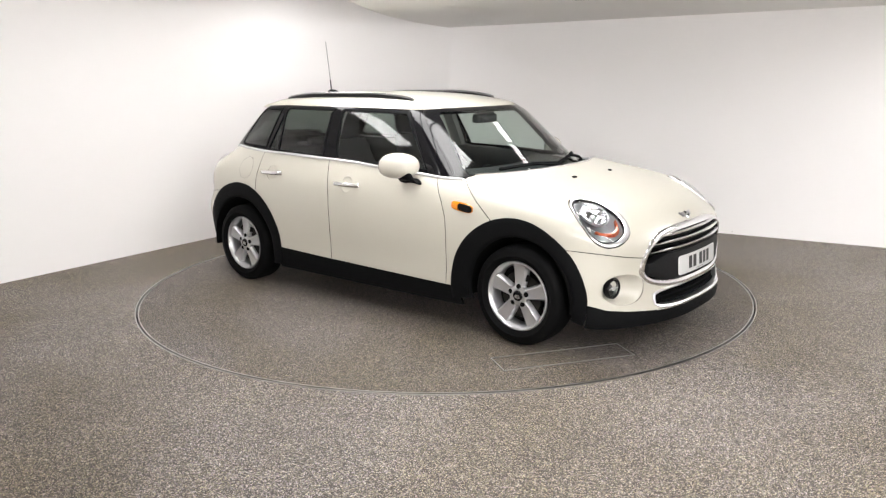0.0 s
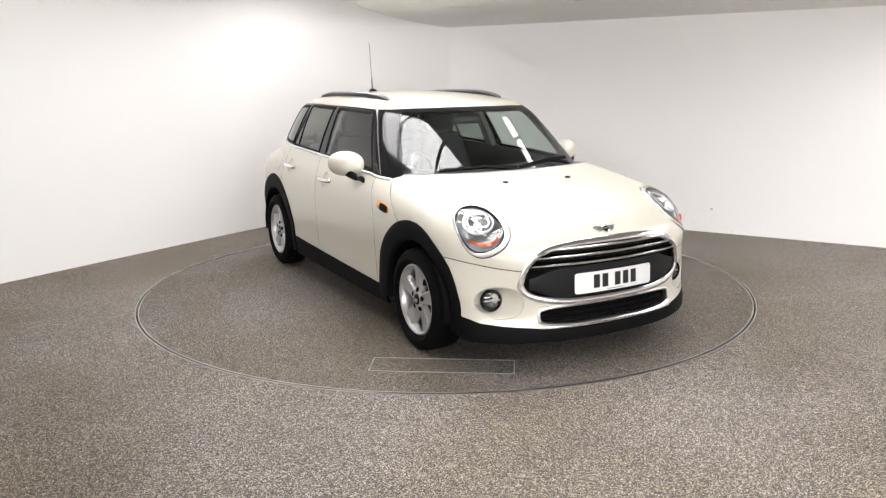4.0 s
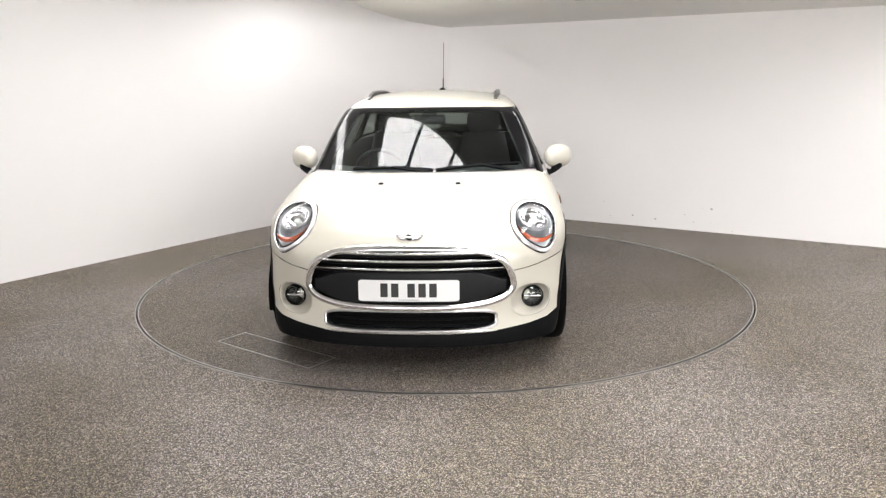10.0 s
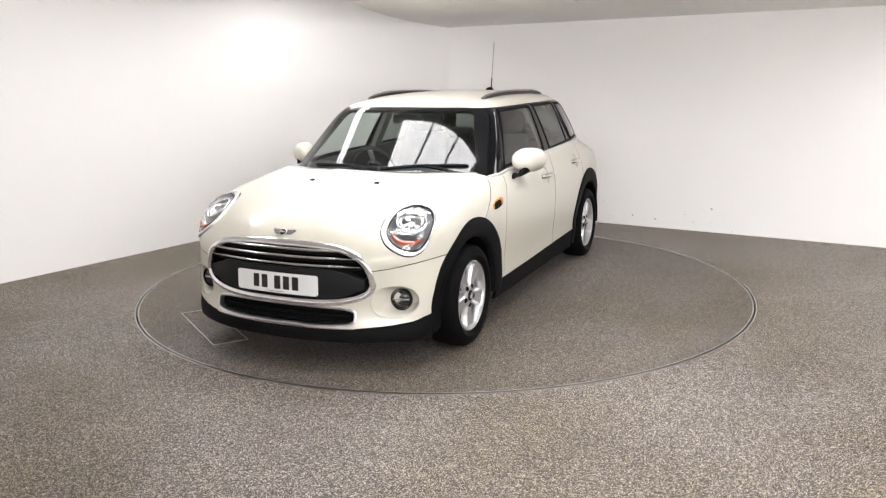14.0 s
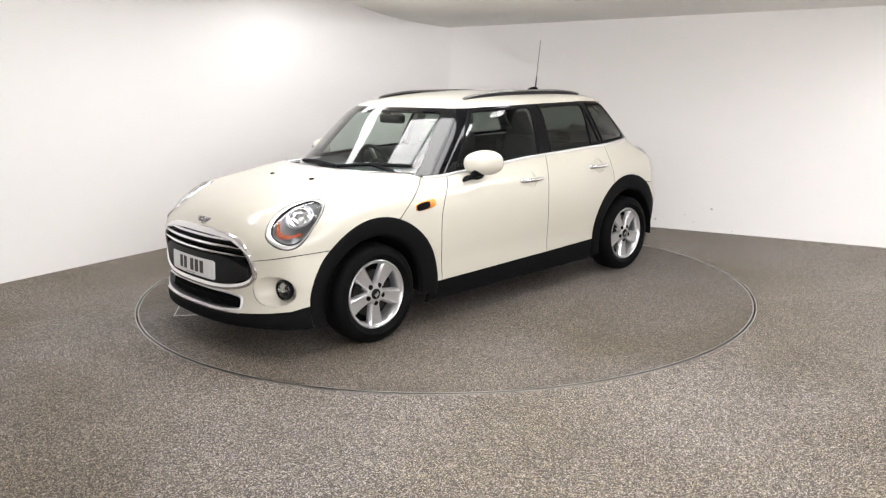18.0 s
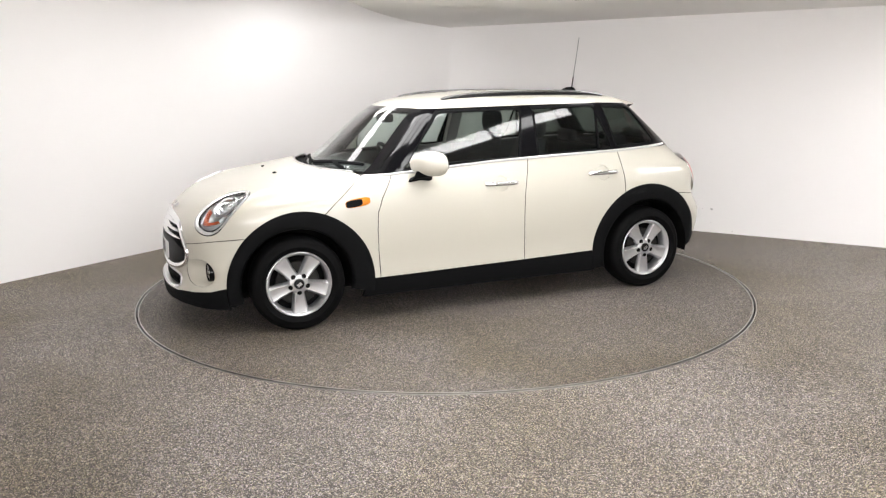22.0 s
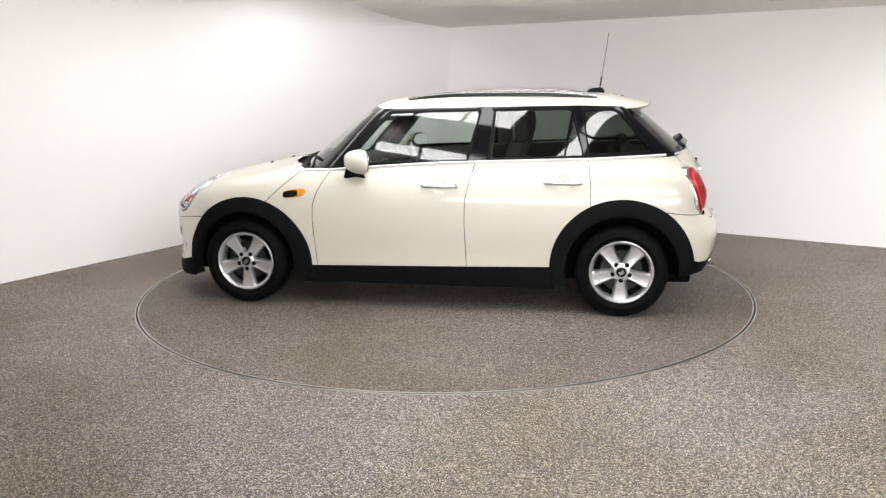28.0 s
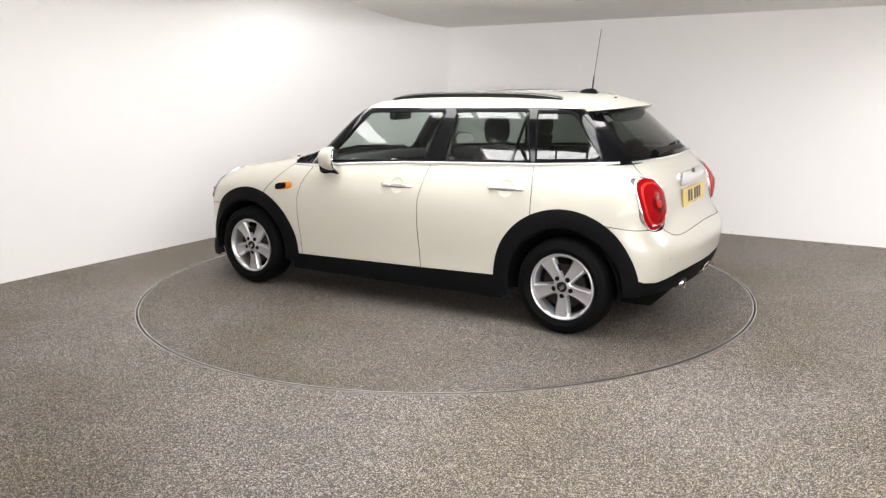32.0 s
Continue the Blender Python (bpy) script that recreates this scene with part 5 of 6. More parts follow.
# wipers
for y0, y1, yp in ((-0.46, 0.06, 0.10), (0.08, 0.60, 0.58)):
    b = bmesh.new()
    pts = []
    for i in range(13):
        f = i / 12
        y = y0 + (y1 - y0) * f
        z = 0.972 + 0.012 * math.sin(f * math.pi) + (0.02 * f if yp > 0.3 else 0.0)
        pts.append(Vector((screen_x(y, z) + 0.016, y, z)))
    sweep(b, pts, [(-0.006, -0.010), (0.006, -0.010), (0.009, 0.006), (-0.009, 0.006)], Vector((0.6, 0, 0.8)))
    bmesh.ops.recalc_face_normals(b, faces=b.faces)
    wp = cpart("wiper", b, M_PLASTIC, "black windscreen wiper at rest")
    b = bmesh.new()
    a, c = pts[6], Vector((screen_x(yp, 0.945) + 0.035, yp, 0.945))
    sweep(b, [c, c.lerp(a, 0.35) + Vector((0.02, 0, 0.012)), c.lerp(a, 0.75) + Vector((0.012, 0, 0.010)), a + Vector((0.004, 0, 0.006))], [(-0.012, -0.006), (0.012, -0.006), (0.010, 0.006), (-0.010, 0.006)], Vector((0.6, 0, 0.8)))
    bmesh.ops.recalc_face_normals(b, faces=b.faces)
    part("wiper_arm", b, M_PLASTIC, wp)


# door mirrors
def mirror_rows(steps, s, n=36):
    b = bmesh.new()
    rows = []
    for x, k in steps:
        row = []
        for i in range(n):
            t = 2 * math.pi * i / n
            c, q = math.cos(t), math.sin(t)
            c, q = math.copysign(abs(c) ** 0.88, c), math.copysign(abs(q) ** 0.88, q)
            row.append(Vector((x - 0.050 * c * k, s * (0.880 + 0.099 * c * k), 1.002 + 0.080 * q * k)))
        rows.append(row)
    V = grid_mesh(b, rows, close_v=True)
    b.faces.new(V[0])
    b.faces.new(V[-1][::-1])
    bmesh.ops.recalc_face_normals(b, faces=b.faces)
    return b


for s in (1, -1):
    front = [(0.395 + 0.128 * math.sin(t), math.cos(t) ** 0.62 if t < 1.56 else 0.02) for t in np.linspace(0.15, 1.57, 14)]
    mir = cpart("door_mirror", mirror_rows([(0.386, 0.93), (0.392, 0.96), (0.402, 0.985)] + front, s), M_PAINT, "rounded cream door mirror on a black foot", 60)
    part("mirror_rim", mirror_rows([(0.380, 0.90), (0.3855, 0.94), (0.3855, 0.5)], s), M_GLOSS, mir, "black mirror rim")
    part("mirror_glass", mirror_rows([(0.376, 0.84), (0.3795, 0.86)], s), M_CHROME, mir, "mirror glass")
    b = bmesh.new()
    rows = []
    for x, y, z, w, h, up in ((0.480, 0.770, 0.892, 0.070, 0.044, 0.2), (0.476, 0.805, 0.888, 0.074, 0.046, 0.4), (0.472, 0.840, 0.898, 0.073, 0.044, 0.7), (0.466, 0.866, 0.924, 0.062, 0.040, 0.9), (0.460, 0.876, 0.965, 0.055, 0.036, 1)):
        row = []
        for t in np.linspace(0, 2 * math.pi, 19)[:-1]:
            d = Vector((w * math.cos(t), h * math.sin(t) * up, h * math.sin(t) * (1 - up)))
            row.append(Vector((x + d.x, s * (y + d.y), z + d.z)))
        rows.append(row)
    V = grid_mesh(b, rows, close_v=True)
    b.faces.new(V[0])
    b.faces.new(V[-1][::-1])
    bmesh.ops.recalc_face_normals(b, faces=b.faces)
    part("mirror_foot", b, M_PLASTIC, mir, "black mirror foot", 60)


# door handles, on round recesses
def handle(x0, z, s):
    b = bmesh.new()
    pts = []
    for i in range(17):
        f = i / 16
        x = x0 + 0.118 - 0.236 * f
        pts.append(Vector((x, s * (side_y(x, z) + 0.004 + 0.026 * math.sin(math.pi * f) ** 0.5), z)))
    sweep(b, pts, ring_section(0.0095, 0.0150, 10), Vector((0, 0, 1)))
    bmesh.ops.recalc_face_normals(b, faces=b.faces)
    return b


def dish(x0, z, s):
    b = bmesh.new()
    rows = []
    for k, d in ((1.07, -0.003), (1.0, -0.0008), (0.96, -0.0022), (0.85, -0.005), (0.6, -0.008), (0.3, -0.0095), (0.05, -0.010)):
        rows.append([Vector((x0 + u, s * (side_y(x0 + u, z + v) + d), z + v)) for u, v in ellipse(0.052 * k, 0.052 * k, 28)])
    V = grid_mesh(b, rows, close_v=True)
    b.faces.new(V[-1])
    bmesh.ops.recalc_face_normals(b, faces=b.faces)
    if sum(f.normal.y for f in b.faces) * s < 0:
        bmesh.ops.reverse_faces(b, faces=b.faces)
    return b


for s, k in ((1, 0), (-1, 1)):
    for (x0, z), nm in zip(HANDLES, ("front_door", "rear_door")):
        part("handle_dish", dish(x0, z, s), M_PAINT, made[nm, k], "round dish behind the handle", 60)
        part("door_handle", handle(x0, z, s), M_CHROME, made[nm, k], "chrome bar door handle", 60)


# window seals: thin matt black rims round the side glass
def seal(outline, s):
    b = bmesh.new()
    cu = sum(p[0] for p in outline) / len(outline)
    cv = sum(p[1] for p in outline) / len(outline)
    fine = []
    for i, p in enumerate(outline):
        q = outline[(i + 1) % len(outline)]
        n = max(2, int(math.hypot(q[0] - p[0], q[1] - p[1]) / 0.04))
        fine += [(p[0] + (q[0] - p[0]) * j / n, p[1] + (q[1] - p[1]) * j / n) for j in range(n)]
    rows = []
    for k, d in ((0.012, 0.0), (0.010, 0.005), (-0.006, 0.005), (-0.008, -0.003)):
        row = []
        for u, v in fine:
            w = Vector((u - cu, v - cv))
            w = Vector((math.copysign(min(abs(w.x) * 3, 1), w.x), math.copysign(min(abs(w.y) * 9, 1), w.y))) 
            x, z = u + w.x * k, v + w.y * k
            row.append(Vector((x, s * (side_y(x, z, upper) + d), z)))
        rows.append(row)
    grid_mesh(b, rows, close_v=True)
    bmesh.ops.recalc_face_normals(b, faces=b.faces)
    return b


for s in (1, -1):
    for w in (W_FRONT, W_REAR, W_QUARTER):
        cpart("window_seal", seal(w, s), M_PLASTIC, "matt black window seal")


# side indicators
def side_lamp(s):
    b = bmesh.new()
    rows = []
    for k, d in ((1.0, -0.004), (1.0, 0.006), (0.82, 0.010)):
        row = []
        for u, v in ellipse(0.080 * k - (1 - k) * 0.01, 0.0265 * k, 30, 3.4):
            x, z = 0.897 + u, 0.783 + v - 0.13 * u
            row.append(Vector((x, s * (side_y(x, z) + d), z)))
        rows.append(row)
    V = grid_mesh(b, rows, close_v=True)
    b.faces.new(V[-1])
    bmesh.ops.recalc_face_normals(b, faces=b.faces)
    return b


def side_lamp_grid(s):
    b = bmesh.new()
    rows = []
    for k, d in ((1.0, 0.008), (0.96, 0.013), (0.5, 0.0135)):
        row = []
        for u, v in ellipse(0.0535 * k, 0.0225 * k, 26, 3.6):
            x, z = 0.921 + u, 0.780 + v - 0.13 * u
            row.append(Vector((x, s * (side_y(x, z) + d), z)))
        rows.append(row)
    V = grid_mesh(b, rows, close_v=True)
    b.faces.new(V[-1])
    bmesh.ops.recalc_face_normals(b, faces=b.faces)
    return b


for s in (1, -1):
    o = cpart("side_indicator", side_lamp(s), M_AMBER, "amber side indicator with a black insert")
    part("insert", side_lamp_grid(s), M_PLASTIC, o, "black slotted insert")


# roof rails
def rail(s, section):
    b = bmesh.new()
    pts = []
    for i in range(41):
        f = i / 40
        x = 0.175 - 1.28 * f
        y = 0.452 + 0.030 * math.sin(math.pi * f)
        z0 = float(reach(upper, np.array([[x, y, 1.1]]), np.array([[0.0, 0.0, 1.0]]))[0, 2])
        pts.append(Vector((x, s * y, z0 + 0.004 + 0.020 * min(1.0, (4 * f * (1 - f)) ** 0.6 * 1.2))))
    sweep(b, pts, section, Vector((0, 0, 1)))
    bmesh.ops.recalc_face_normals(b, faces=b.faces)
    return b


for s in (1, -1):
    o = cpart("roof_rail", rail(s, [(-0.012, -0.024), (0.012, -0.024), (0.012, -0.001), (-0.012, -0.001)]), M_RAIL, "slim black roof rail with a satin top")
    part("rail_top", rail(s, [(-0.012, 0.0), (0.012, 0.0), (0.011, 0.006), (0.004, 0.010), (-0.004, 0.010), (-0.011, 0.006)]), M_RAILTOP, o, "satin silver rail top")
# aerial
b = bmesh.new()
pz = float(reach(upper, np.array([[-1.10, 0.0, 1.1]]), np.array([[0.0, 0.0, 1.0]]))[0, 2])
rows = []
for k, z in ((1.0, -0.006), (0.98, 0.010), (0.82, 0.022), (0.5, 0.030), (0.15, 0.033)):
    rows.append([Vector((-1.098 + 0.062 * k * math.cos(a) - 0.022 * (1 - k), 0.030 * k * math.sin(a), pz + z)) for a in np.linspace(0, 2 * math.pi, 25)[:-1]])
V = grid_mesh(b, rows, close_v=True)
b.faces.new(V[-1])
bmesh.ops.recalc_face_normals(b, faces=b.faces)
aer = cpart("aerial", b, M_PLASTIC, "black aerial foot with a thin rod")
b = bmesh.new()
sweep(b, [Vector((-1.124, 0.004, pz + 0.02)), Vector((-1.136, 0.006, pz + 0.11))], ring_section(0.0048), Vector((1, 0, 0)))
part("rod_base", b, M_PLASTIC, aer)
b = bmesh.new()
sweep(b, [Vector((-1.136, 0.006, pz + 0.11)), Vector((-1.178, 0.010, 1.832))], ring_section(0.0021, None, 6), Vector((1, 0, 0)))
part("rod", b, M_ROD, aer, "thin metal aerial rod")

# rear spoiler, flush with the roof
b = bmesh.new()
rows = []
for y in np.linspace(-0.505, 0.505, 31):
    t = abs(y) / 0.505
    roof_at = lambda x: float(reach(upper, np.array([[x, y, 1.1]]), np.array([[0.0, 0.0, 1.0]]))[0, 2])
    tip = -1.478 + 0.115 * t ** 2.4
    zt = 1.346 - 0.012 * t ** 2
    z0 = roof_at(-1.12)
    row = []
    for f in (0.0, 0.2, 0.4, 0.6, 0.8, 0.93, 1.0):
        x = -1.12 + (tip + 1.12) * f
        z = z0 + (zt - z0) * f ** 1.3
        row.append(Vector((x, y, max(z, roof_at(x) + 0.0008) if x > -1.30 else z)))
    rows.append(row + [Vector((tip + 0.001, y, zt - 0.004)), Vector((tip + 0.08, y, zt - 0.011)), Vector((tip + 0.20, y, zt - 0.020))])
V = grid_mesh(b, rows)
b.faces.new(V[0])
b.faces.new(V[-1][::-1])
bmesh.ops.recalc_face_normals(b, faces=b.faces)
sp = cpart("spoiler", b, M_PAINT, "cream roof spoiler with a black underside", 50)
b = bmesh.new()
rows = []
for y in np.linspace(-0.47, 0.47, 21):
    t = abs(y) / 0.505
    zt = 1.346 - 0.012 * t ** 2
    tip = -1.478 + 0.115 * t ** 2.4
    rows.append([Vector((tip + 0.003, y, zt - 0.0055)), Vector((tip + 0.10, y, zt - 0.018)), Vector((tip + 0.11, y, zt - 0.050)), Vector((tip + 0.035, y, zt - 0.028)), Vector((tip + 0.006, y, zt - 0.012))])
V = grid_mesh(b, rows, close_v=True)
b.faces.new(V[0])
b.faces.new(V[-1][::-1])
bmesh.ops.recalc_face_normals(b, faces=b.faces)
part("spoiler_underside", b, M_GLOSS, sp, "black spoiler underside")

# washer nozzle on the roof edge
nx = -1.285
nz = float(reach(upper, np.array([[nx, 0.0, 1.1]]), np.array([[0.0, 0.0, 1.0]]))[0, 2])
b = bmesh.new()
box(b, nx - 0.010, nx + 0.010, -0.008, 0.008, nz - 0.004, nz + 0.012, 0.004)
part("washer_nozzle", b, M_PLASTIC, sp, "small black washer nozzle")

# slanting divider in each rear door window
for s in (1, -1):
    b = bmesh.new()
    pts = []
    for f in np.linspace(0, 1, 9):
        x, z = -0.905 - 0.045 * f, 1.028 + 0.290 * f
        pts.append(Vector((x, s * (side_y(x, z, upper) + 0.002), z)))
    sweep(b, pts, [(-0.004, -0.008), (0.004, -0.008), (0.004, 0.008), (-0.004, 0.008)], Vector((1, 0, 0)))
    bmesh.ops.recalc_face_normals(b, faces=b.faces)
    cpart("window_divider", b, M_FRAME, "slim black divider in the rear door window")

# rear lamps
for s in (1, -1):
    lamp = cpart("rear_lamp", ring_between(TAIL_VIEW, TAIL_N, (TAIL, [(1.010, -0.040), (1.010, -0.002), (0.995, 0.005), (0.975, 0.007), (0.955, 0.006), (0.945, 0.003), (0.94, -0.01)]), s), M_CHROME, "red rear lamp with a chrome surround")
    part("lens", dome(TAIL_VIEW, TAIL_N, [(u * 0.95, v * 0.95) for u, v in TAIL], 0.003, 0.027, s), M_RED, lamp, "glossy red lens")
    part("lamp_ring", dome(TAIL_VIEW, TAIL_N, ellipse(0.062, 0.070, 24), 0.0205, 0.029, s, 5), M_REDDEEP, lamp)
    part("light_guide", ring_between(TAIL_VIEW, TAIL_N, (TAIL, [(0.80, 0.006), (0.80, 0.0130), (0.73, 0.0160), (0.72, 0.009)]), s), M_REDBRIGHT, lamp, "brighter red light guide")
    part("lamp_centre", dome(TAIL_VIEW, TAIL_N, ellipse(0.024, 0.024, 20), 0.0275, 0.033, s, 4), M_REDBRIGHT, lamp)
    b = bmesh.new()
    box(b, -0.055, 0.045, -0.125, -0.112, 0.007, 0.016, 0.003, 1)
    bmesh.ops.transform(b, matrix=oriented(TAIL_VIEW, TAIL_N, 0.0, s), verts=b.verts)
    bmesh.ops.recalc_face_normals(b, faces=b.faces)
    part("reversing_strip", b, M_SATIN, lamp)

# chrome tailgate handle bar above the plate
b = bmesh.new()
rows = []
for y in np.linspace(-0.268, 0.268, 31):
    k = min(1.0, max(0.05, (0.268 - abs(y)) / 0.03)) ** 0.5
    x = tail_at(abs(y), 0.905)
    rows.append([Vector((x + 0.01, y, 0.908 - 0.045 * k)), Vector((x - 0.014, y, 0.908 - 0.040 * k)), Vector((x - 0.022, y, 0.908 - 0.01 * k)), Vector((x - 0.020, y, 0.908 + 0.022 * k)), Vector((x - 0.006, y, 0.908 + 0.038 * k)), Vector((x + 0.01, y, 0.908 + 0.040 * k))])
V = grid_mesh(b, rows, close_v=True)
b.faces.new(V[0])
b.faces.new(V[-1][::-1])
bmesh.ops.recalc_face_normals(b, faces=b.faces)
bar = cpart("tailgate_bar", b, M_SATIN, "chrome tailgate handle bar")
b = bmesh.new()
lathe(b, [(0.034, -0.004), (0.034, 0.004), (0.028, 0.007), (0.001, 0.007)], 28, "x")
bmesh.ops.transform(b, matrix=Matrix.Translation((tail_at(0, 0.925) - 0.019, 0, 0.925)) @ Matrix.Rotation(math.pi, 4, "Z"), verts=b.verts)
bmesh.ops.recalc_face_normals(b, faces=b.faces)
part("round_badge", b, M_GLOSS, bar, "round black and chrome badge")

# rear wiper
b = bmesh.new()
bx = lambda y, z: tail_at(y, z, upper)
sweep(b, [Vector((bx(0.0, 1.075) - 0.036, -0.02, 1.084)), Vector((bx(0.1, 1.08) - 0.040, 0.06, 1.080)), Vector((bx(0.2, 1.078) - 0.024, 0.20, 1.079)), Vector((bx(0.34, 1.07) - 0.014, 0.34, 1.071))], [(-0.030, -0.014), (0.030, -0.014), (0.020, 0.020), (-0.020, 0.020)], Vector((-0.6, 0, 0.8)))
bmesh.ops.recalc_face_normals(b, faces=b.faces)
rw = cpart("rear_wiper", b, M_GLOSS, "black rear wiper at rest")
b = bmesh.new()
lathe(b, [(0.030, -0.01), (0.030, 0.035), (0.022, 0.045), (0.001, 0.047)], 24, "x")
bmesh.ops.transform(b, matrix=Matrix.Translation((bx(0, 1.08) - 0.0, -0.03, 1.086)) @ Matrix.Rotation(math.pi, 4, "Z") @ Matrix.Rotation(radians(-30), 4, "Y"), verts=b.verts)
bmesh.ops.recalc_face_normals(b, faces=b.faces)
part("wiper_pivot", b, M_GLOSS, rw)
b = bmesh.new()
pts = []
for y in np.linspace(-0.575, 0.575, 41):
    z = 1.036 + 0.012 * (1 - (y / 0.575) ** 2)
    pts.append(Vector((min(bx(abs(y), z), tail_at(abs(y), z)) - 0.002, y, z)))
sweep(b, pts, [(-0.005, -0.005), (0.005, -0.005), (0.005, 0.005), (-0.005, 0.005)], Vector((0, 0, 1)))
bmesh.ops.recalc_face_normals(b, faces=b.faces)
cpart("tailgate_trim", b, M_SATIN, "bright strip under the rear window")

# exhaust, rear fog lamp and parking sensors
b = bmesh.new()
lathe(b, [(0.034, 0.12), (0.036, -0.045), (0.034, -0.050), (0.030, -0.048), (0.030, 0.02)], 28, "x")
bmesh.ops.transform(b, matrix=Matrix.Translation((-1.845, 0.385, 0.300)), verts=b.verts)
bmesh.ops.recalc_face_normals(b, faces=b.faces)
ex = cpart("exhaust", b, M_CHROME, "round chrome exhaust tip")
b = bmesh.new()
lathe(b, [(0.030, 0.02), (0.001, 0.02)], 24, "x")
bmesh.ops.transform(b, matrix=Matrix.Translation((-1.845, 0.385, 0.300)), verts=b.verts)
part("exhaust_bore", b, M_INNER, ex)
b = bmesh.new()
rows = []
for k, d in ((1.0, 0.01), (1.0, -0.010), (0.86, -0.014), (0.80, -0.008)):
    rows.append([Vector((tail_at(abs(u * k), 0.318 + v * k) + d, u * k, 0.318 + v * k)) for u, v in ellipse(0.085, 0.040, 30, 2.6)])
grid_mesh(b, rows, close_v=True)
bmesh.ops.recalc_face_normals(b, faces=b.faces)
fg = cpart("rear_fog_lamp", b, M_CHROME, "red rear fog lamp in a chrome ring")
b = bmesh.new()
rows = [[Vector((tail_at(abs(u * k), 0.318 + v * k) - 0.006, u * k, 0.318 + v * k)) for u, v in ellipse(0.085, 0.040, 30, 2.6)] for k in (0.82, 0.5, 0.1)]
V = grid_mesh(b, rows, close_v=True)
b.faces.new(V[-1])
bmesh.ops.recalc_face_normals(b, faces=b.faces)
part("fog_lens", b, M_REDDEEP, fg, "red lens")
for y in (0.62, 0.25, -0.25, -0.62):
    v, nn = lamp_view((tail_at(abs(y), 0.50), abs(y), 0.50))
    b = bmesh.new()
    lathe(b, [(0.011, -0.004), (0.011, 0.0006), (0.0095, 0.0014), (0.001, 0.0016)], 20, "z")
    bmesh.ops.transform(b, matrix=oriented(v, nn, 0.0, 1 if y > 0 else -1), verts=b.verts)
    bmesh.ops.recalc_face_normals(b, faces=b.faces)
    cpart("parking_sensor", b, M_PAINT, "small round parking sensor")

# round fuel flap, on the right quarter
b = bmesh.new()
rows = []
for k, d in ((1.0, 0.0006), (0.985, 0.0014), (0.9, 0.0018), (0.5, 0.0022), (0.1, 0.0022)):
    row = []
    for u, v in ellipse(0.080 * k, 0.080 * k, 36):
        x, z = -1.225 + u, 0.885 + v
        row.append(Vector((x, -(side_y(x, z) + d), z)))
    rows.append(row)
V = grid_mesh(b, rows, close_v=True)
b.faces.new(V[-1])
bmesh.ops.recalc_face_normals(b, faces=b.faces)
flap = cpart("fuel_flap", b, M_PAINT, "round cream fuel flap")
b = bmesh.new()
rows = []
for k, d in ((1.012, 0.0002), (1.010, 0.0010), (1.0, 0.0010)):
    row = []
    for u, v in ellipse(0.080 * k, 0.080 * k, 40):
        x, z = -1.225 + u, 0.885 + v
        row.append(Vector((x, -(side_y(x, z) + d), z)))
    rows.append(row)
grid_mesh(b, rows, close_v=True)
bmesh.ops.recalc_face_normals(b, faces=b.faces)
part("flap_gap", b, M_INNER, flap)

# ---- cabin ----
b = bmesh.new()
rows = []
for y in np.linspace(-0.70, 0.70, 25):
    xs = screen_x(y, 0.96) - 0.03
    rows.append([Vector((xs, y, 0.925)), Vector((xs - 0.16, y, 0.955)), Vector((xs - 0.34, y, 0.945)), Vector((xs - 0.40, y, 0.90)), Vector((xs - 0.37, y, 0.70)), Vector((xs - 0.30, y, 0.50)), Vector((xs, y, 0.50))])
V = grid_mesh(b, rows)
b.faces.new(V[0])
b.faces.new(V[-1][::-1])
bmesh.ops.recalc_face_normals(b, faces=b.faces)
dash = cpart("dashboard", b, M_CABIN, "dark grey dashboard")
b = bmesh.new()
lathe(b, [(0.115, 0.0), (0.115, 0.05), (0.10, 0.055), (0.09, 0.04), (0.001, 0.04)], 36, "x")
bmesh.ops.transform(b, matrix=Matrix.Translation((0.50, 0.0, 0.82)) @ Matrix.Rotation(math.pi, 4, "Z"), verts=b.verts)
bmesh.ops.recalc_face_normals(b, faces=b.faces)
part("centre_dial", b, M_GLOSS, dash, "large round centre dial")

# steering wheel on the right
b = bmesh.new()
tilt = Matrix.Translation((0.275, -0.36, 0.885)) @ Matrix.Rotation(radians(-62), 4, "Y")
n = 40
rows = []
for i in range(n):
    a = 2 * math.pi * i / n
    c, s_ = math.cos(a), math.sin(a)
    rows.append([Vector(((0.178 + 0.015 * math.cos(q)) * c, (0.178 + 0.015 * math.cos(q)) * s_, 0.015 * math.sin(q))) for q in np.linspace(0, 2 * math.pi, 11)[:-1]])
grid_mesh(b, rows, close_u=True, close_v=True)
bmesh.ops.transform(b, matrix=tilt, verts=b.verts)
bmesh.ops.recalc_face_normals(b, faces=b.faces)
st = cpart("steering_wheel", b, M_CABIN, "dark leather steering wheel")
for ang in (0, 180, 270):
    b = bmesh.new()
    box(b, 0.05, 0.172, -0.018, 0.018, -0.012, 0.006, 0.005, 1)
    bmesh.ops.transform(b, matrix=tilt @ Matrix.Rotation(radians(ang + 90), 4, "Z"), verts=b.verts)
    part("spoke", b, M_SATIN, st, "bright steering wheel spoke")
b = bmesh.new()
lathe(b, [(0.072, -0.03), (0.075, 0.0), (0.06, 0.02), (0.001, 0.026)], 28, "z")
bmesh.ops.transform(b, matrix=tilt, verts=b.verts)
bmesh.ops.recalc_face_normals(b, faces=b.faces)
part("hub_pad", b, M_CABIN, st)
b = bmesh.new()
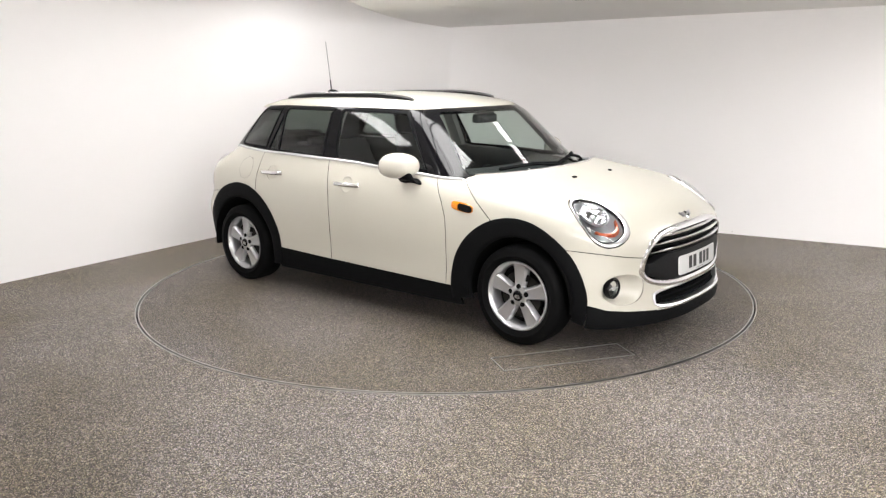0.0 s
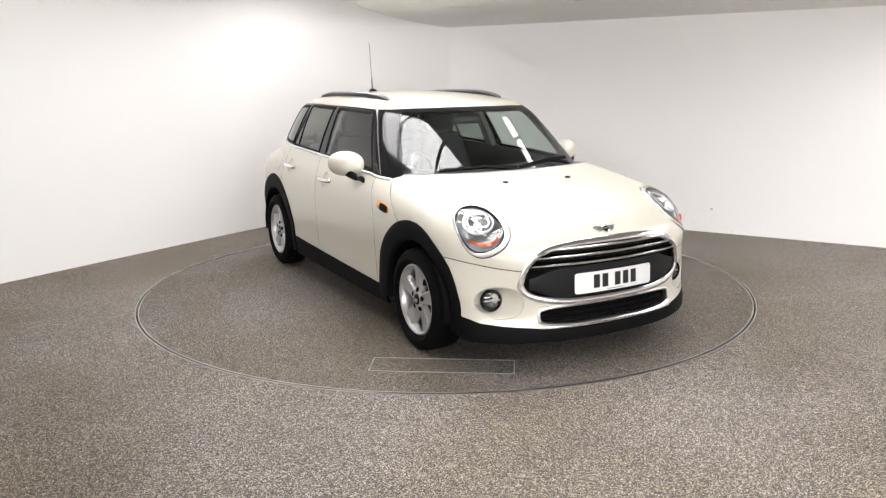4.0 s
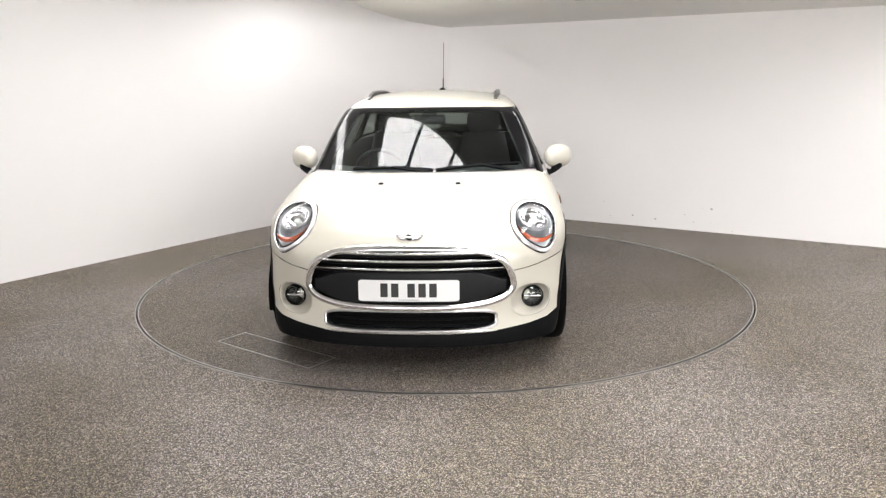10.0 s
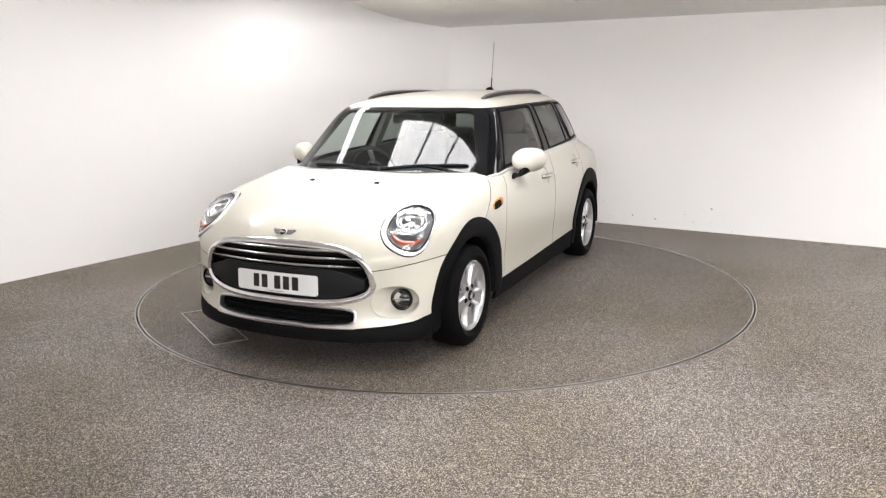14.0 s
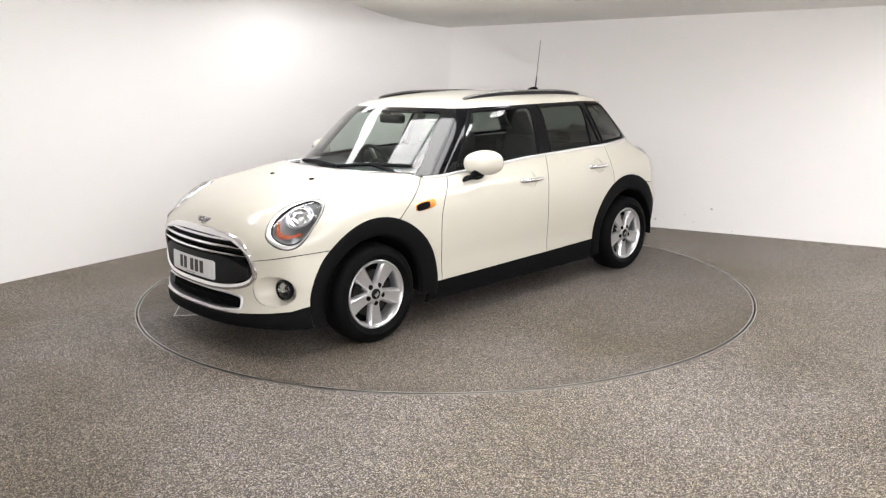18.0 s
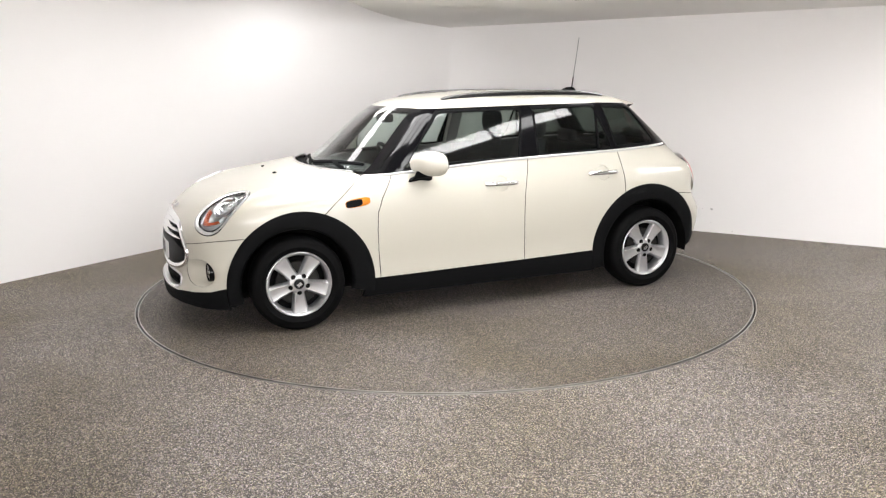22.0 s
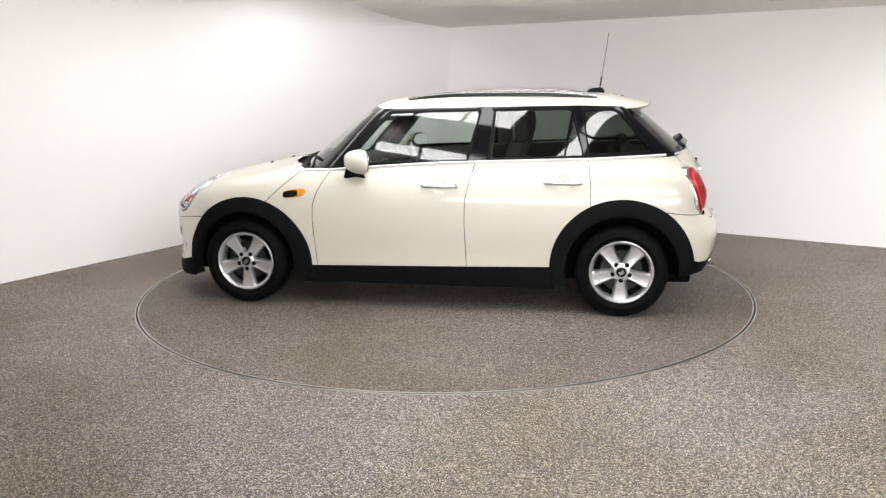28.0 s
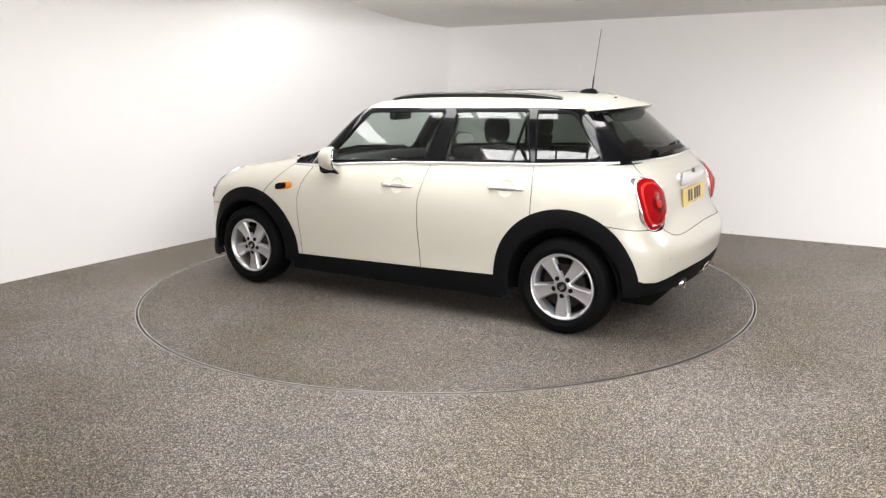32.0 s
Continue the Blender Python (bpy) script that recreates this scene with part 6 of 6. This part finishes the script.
sweep(b, [tilt @ Vector((0, 0, -0.02)), Vector((0.46, -0.36, 0.80))], ring_section(0.045, None, 12), Vector((0, 1, 0)))
part("column", b, M_CABIN, st)


def cushion(b, x0, x1, y0, y1, z0, z1, bev=0.04):
    return box(b, x0, x1, y0, y1, z0, z1, bev, 3)


def front_seat(y):
    b = bmesh.new()
    cushion(b, -0.45, 0.08, y - 0.25, y + 0.25, 0.36, 0.56, 0.05)
    seat = cpart("front_seat", b, M_CLOTH, "dark grey cloth front seat")
    b = bmesh.new()
    rows = []
    for f in np.linspace(0, 1, 9):
        z = 0.50 + 0.60 * f
        x = -0.38 - 0.20 * f
        hw = 0.245 - 0.075 * f ** 2
        th = 0.085 - 0.03 * f
        rows.append([Vector((x + th * math.copysign(abs(math.cos(a)) ** 0.6, math.cos(a)), y + hw * math.copysign(abs(math.sin(a)) ** 0.55, math.sin(a)), z)) for a in np.linspace(0, 2 * math.pi, 25)[:-1]])
    V = grid_mesh(b, rows, close_v=True)
    b.faces.new(V[0][::-1])
    b.faces.new(V[-1])
    bmesh.ops.recalc_face_normals(b, faces=b.faces)
    part("backrest", b, M_CLOTH, seat, smooth=50)
    b = bmesh.new()
    bmesh.ops.create_uvsphere(b, u_segments=24, v_segments=14, radius=1.0)
    for v in b.verts:
        p = v.co
        q = Vector([math.copysign(abs(t) ** 0.65, t) for t in p])
        v.co = Vector((-0.600 + q.x * 0.050, y + q.y * 0.135, 1.190 + q.z * 0.092))
    part("headrest", b, M_CLOTH, seat, "oval headrest", 60)
    for d in (-0.05, 0.05):
        b = bmesh.new()
        sweep(b, [Vector((-0.585, y + d, 1.05)), Vector((-0.598, y + d, 1.14))], ring_section(0.006, None, 8), Vector((0, 1, 0)))
        part("headrest_post", b, M_SATIN, seat)


front_seat(0.36)
front_seat(-0.36)
b = bmesh.new()
cushion(b, -1.25, -0.78, -0.53, 0.53, 0.38, 0.56, 0.05)
bench = cpart("rear_bench", b, M_CLOTH, "dark grey cloth rear bench")
b = bmesh.new()
cushion(b, -1.34, -1.20, -0.53, 0.53, 0.50, 1.00, 0.05)
part("backrest", b, M_CLOTH, bench)
for y in (-0.36, 0.0, 0.36):
    b = bmesh.new()
    cushion(b, -1.345, -1.265, y - 0.11, y + 0.11, 1.00, 1.10 if y else 1.06, 0.035)
    part("headrest", b, M_CLOTH, bench)
b = bmesh.new()
box(b, -1.60, -1.35, -0.47, 0.47, 0.985, 1.01, 0.01)
cpart("parcel_shelf", b, M_CABIN, "black parcel shelf")
for s in (1, -1):
    b = bmesh.new()
    rows = []
    for x in np.linspace(0.60, -1.55, 30):
        z = band(BELT, x)
        y = side_y(x, z) - 0.03
        rows.append([Vector((x, s * y, z - 0.002)), Vector((x, s * (y - 0.05), z - 0.012)), Vector((x, s * (y - 0.09), z - 0.10)), Vector((x, s * (y - 0.08), 0.35 if x > -0.82 else 0.72))])
    grid_mesh(b, rows)
    bmesh.ops.recalc_face_normals(b, faces=b.faces)
    cpart("door_lining", b, M_CABIN, "dark grey inner door lining", 60)
    # inner B and C pillars
    b = bmesh.new()
    rows = []
    for z in np.linspace(0.98, 1.345, 8):
        x = -0.36 - 0.07 * (z - 1.0)
        y = side_y(x, z, upper) - 0.02
        rows.append([Vector((x + 0.045, s * y, z)), Vector((x + 0.03, s * (y - 0.035), z)), Vector((x - 0.06, s * (y - 0.035), z)), Vector((x - 0.075, s * y, z))])
    grid_mesh(b, rows)
    cpart("pillar_lining", b, M_LINING, "pale grey pillar lining")
b = bmesh.new()
box(b, 0.40, 0.47, -0.11, 0.11, 1.225, 1.290, 0.025, 3)
rm = cpart("rear_view_mirror", b, M_CABIN, "black rear-view mirror")
b = bmesh.new()
sweep(b, [Vector((0.45, 0, 1.28)), Vector((0.485, 0, 1.315))], ring_section(0.013, None, 10), Vector((0, 1, 0)))
part("mirror_stem", b, M_CABIN, rm)
b = bmesh.new()
box(b, 0.38, 0.485, -0.05, 0.05, 1.285, 1.322, 0.012, 2)
part("sensor_pod", b, M_CABIN, rm)
for s in (1, -1):
    b = bmesh.new()
    box(b, 0.16, 0.31, s * 0.36 - 0.17, s * 0.36 + 0.17, 1.318, 1.338, 0.009, 2)
    cpart("sun_visor", b, M_LINING, "pale grey sun visor")

# small paper sticker inside the rear window, on the left
b = bmesh.new()
rows = []
for i in range(3):
    row = []
    for j in range(3):
        y, z = 0.375 + 0.075 * i / 2, 1.262 + 0.034 * j / 2
        row.append(Vector((tail_at(y, z, upper) + 0.003, y, z)))
    rows.append(row)
grid_mesh(b, rows)
bmesh.ops.recalc_face_normals(b, faces=b.faces)
cpart("window_sticker", b, M_WHITE, "small white sticker in the rear window")


# ---- what moves ----
def motions():
    rows = [(float(t), pose(0, 0, 0, 0, 0, TURN_START + TURN_RATE * t)) for t in range(0, 33, 2)]
    walk(table, rows)
    walk(car, rows)


motions()
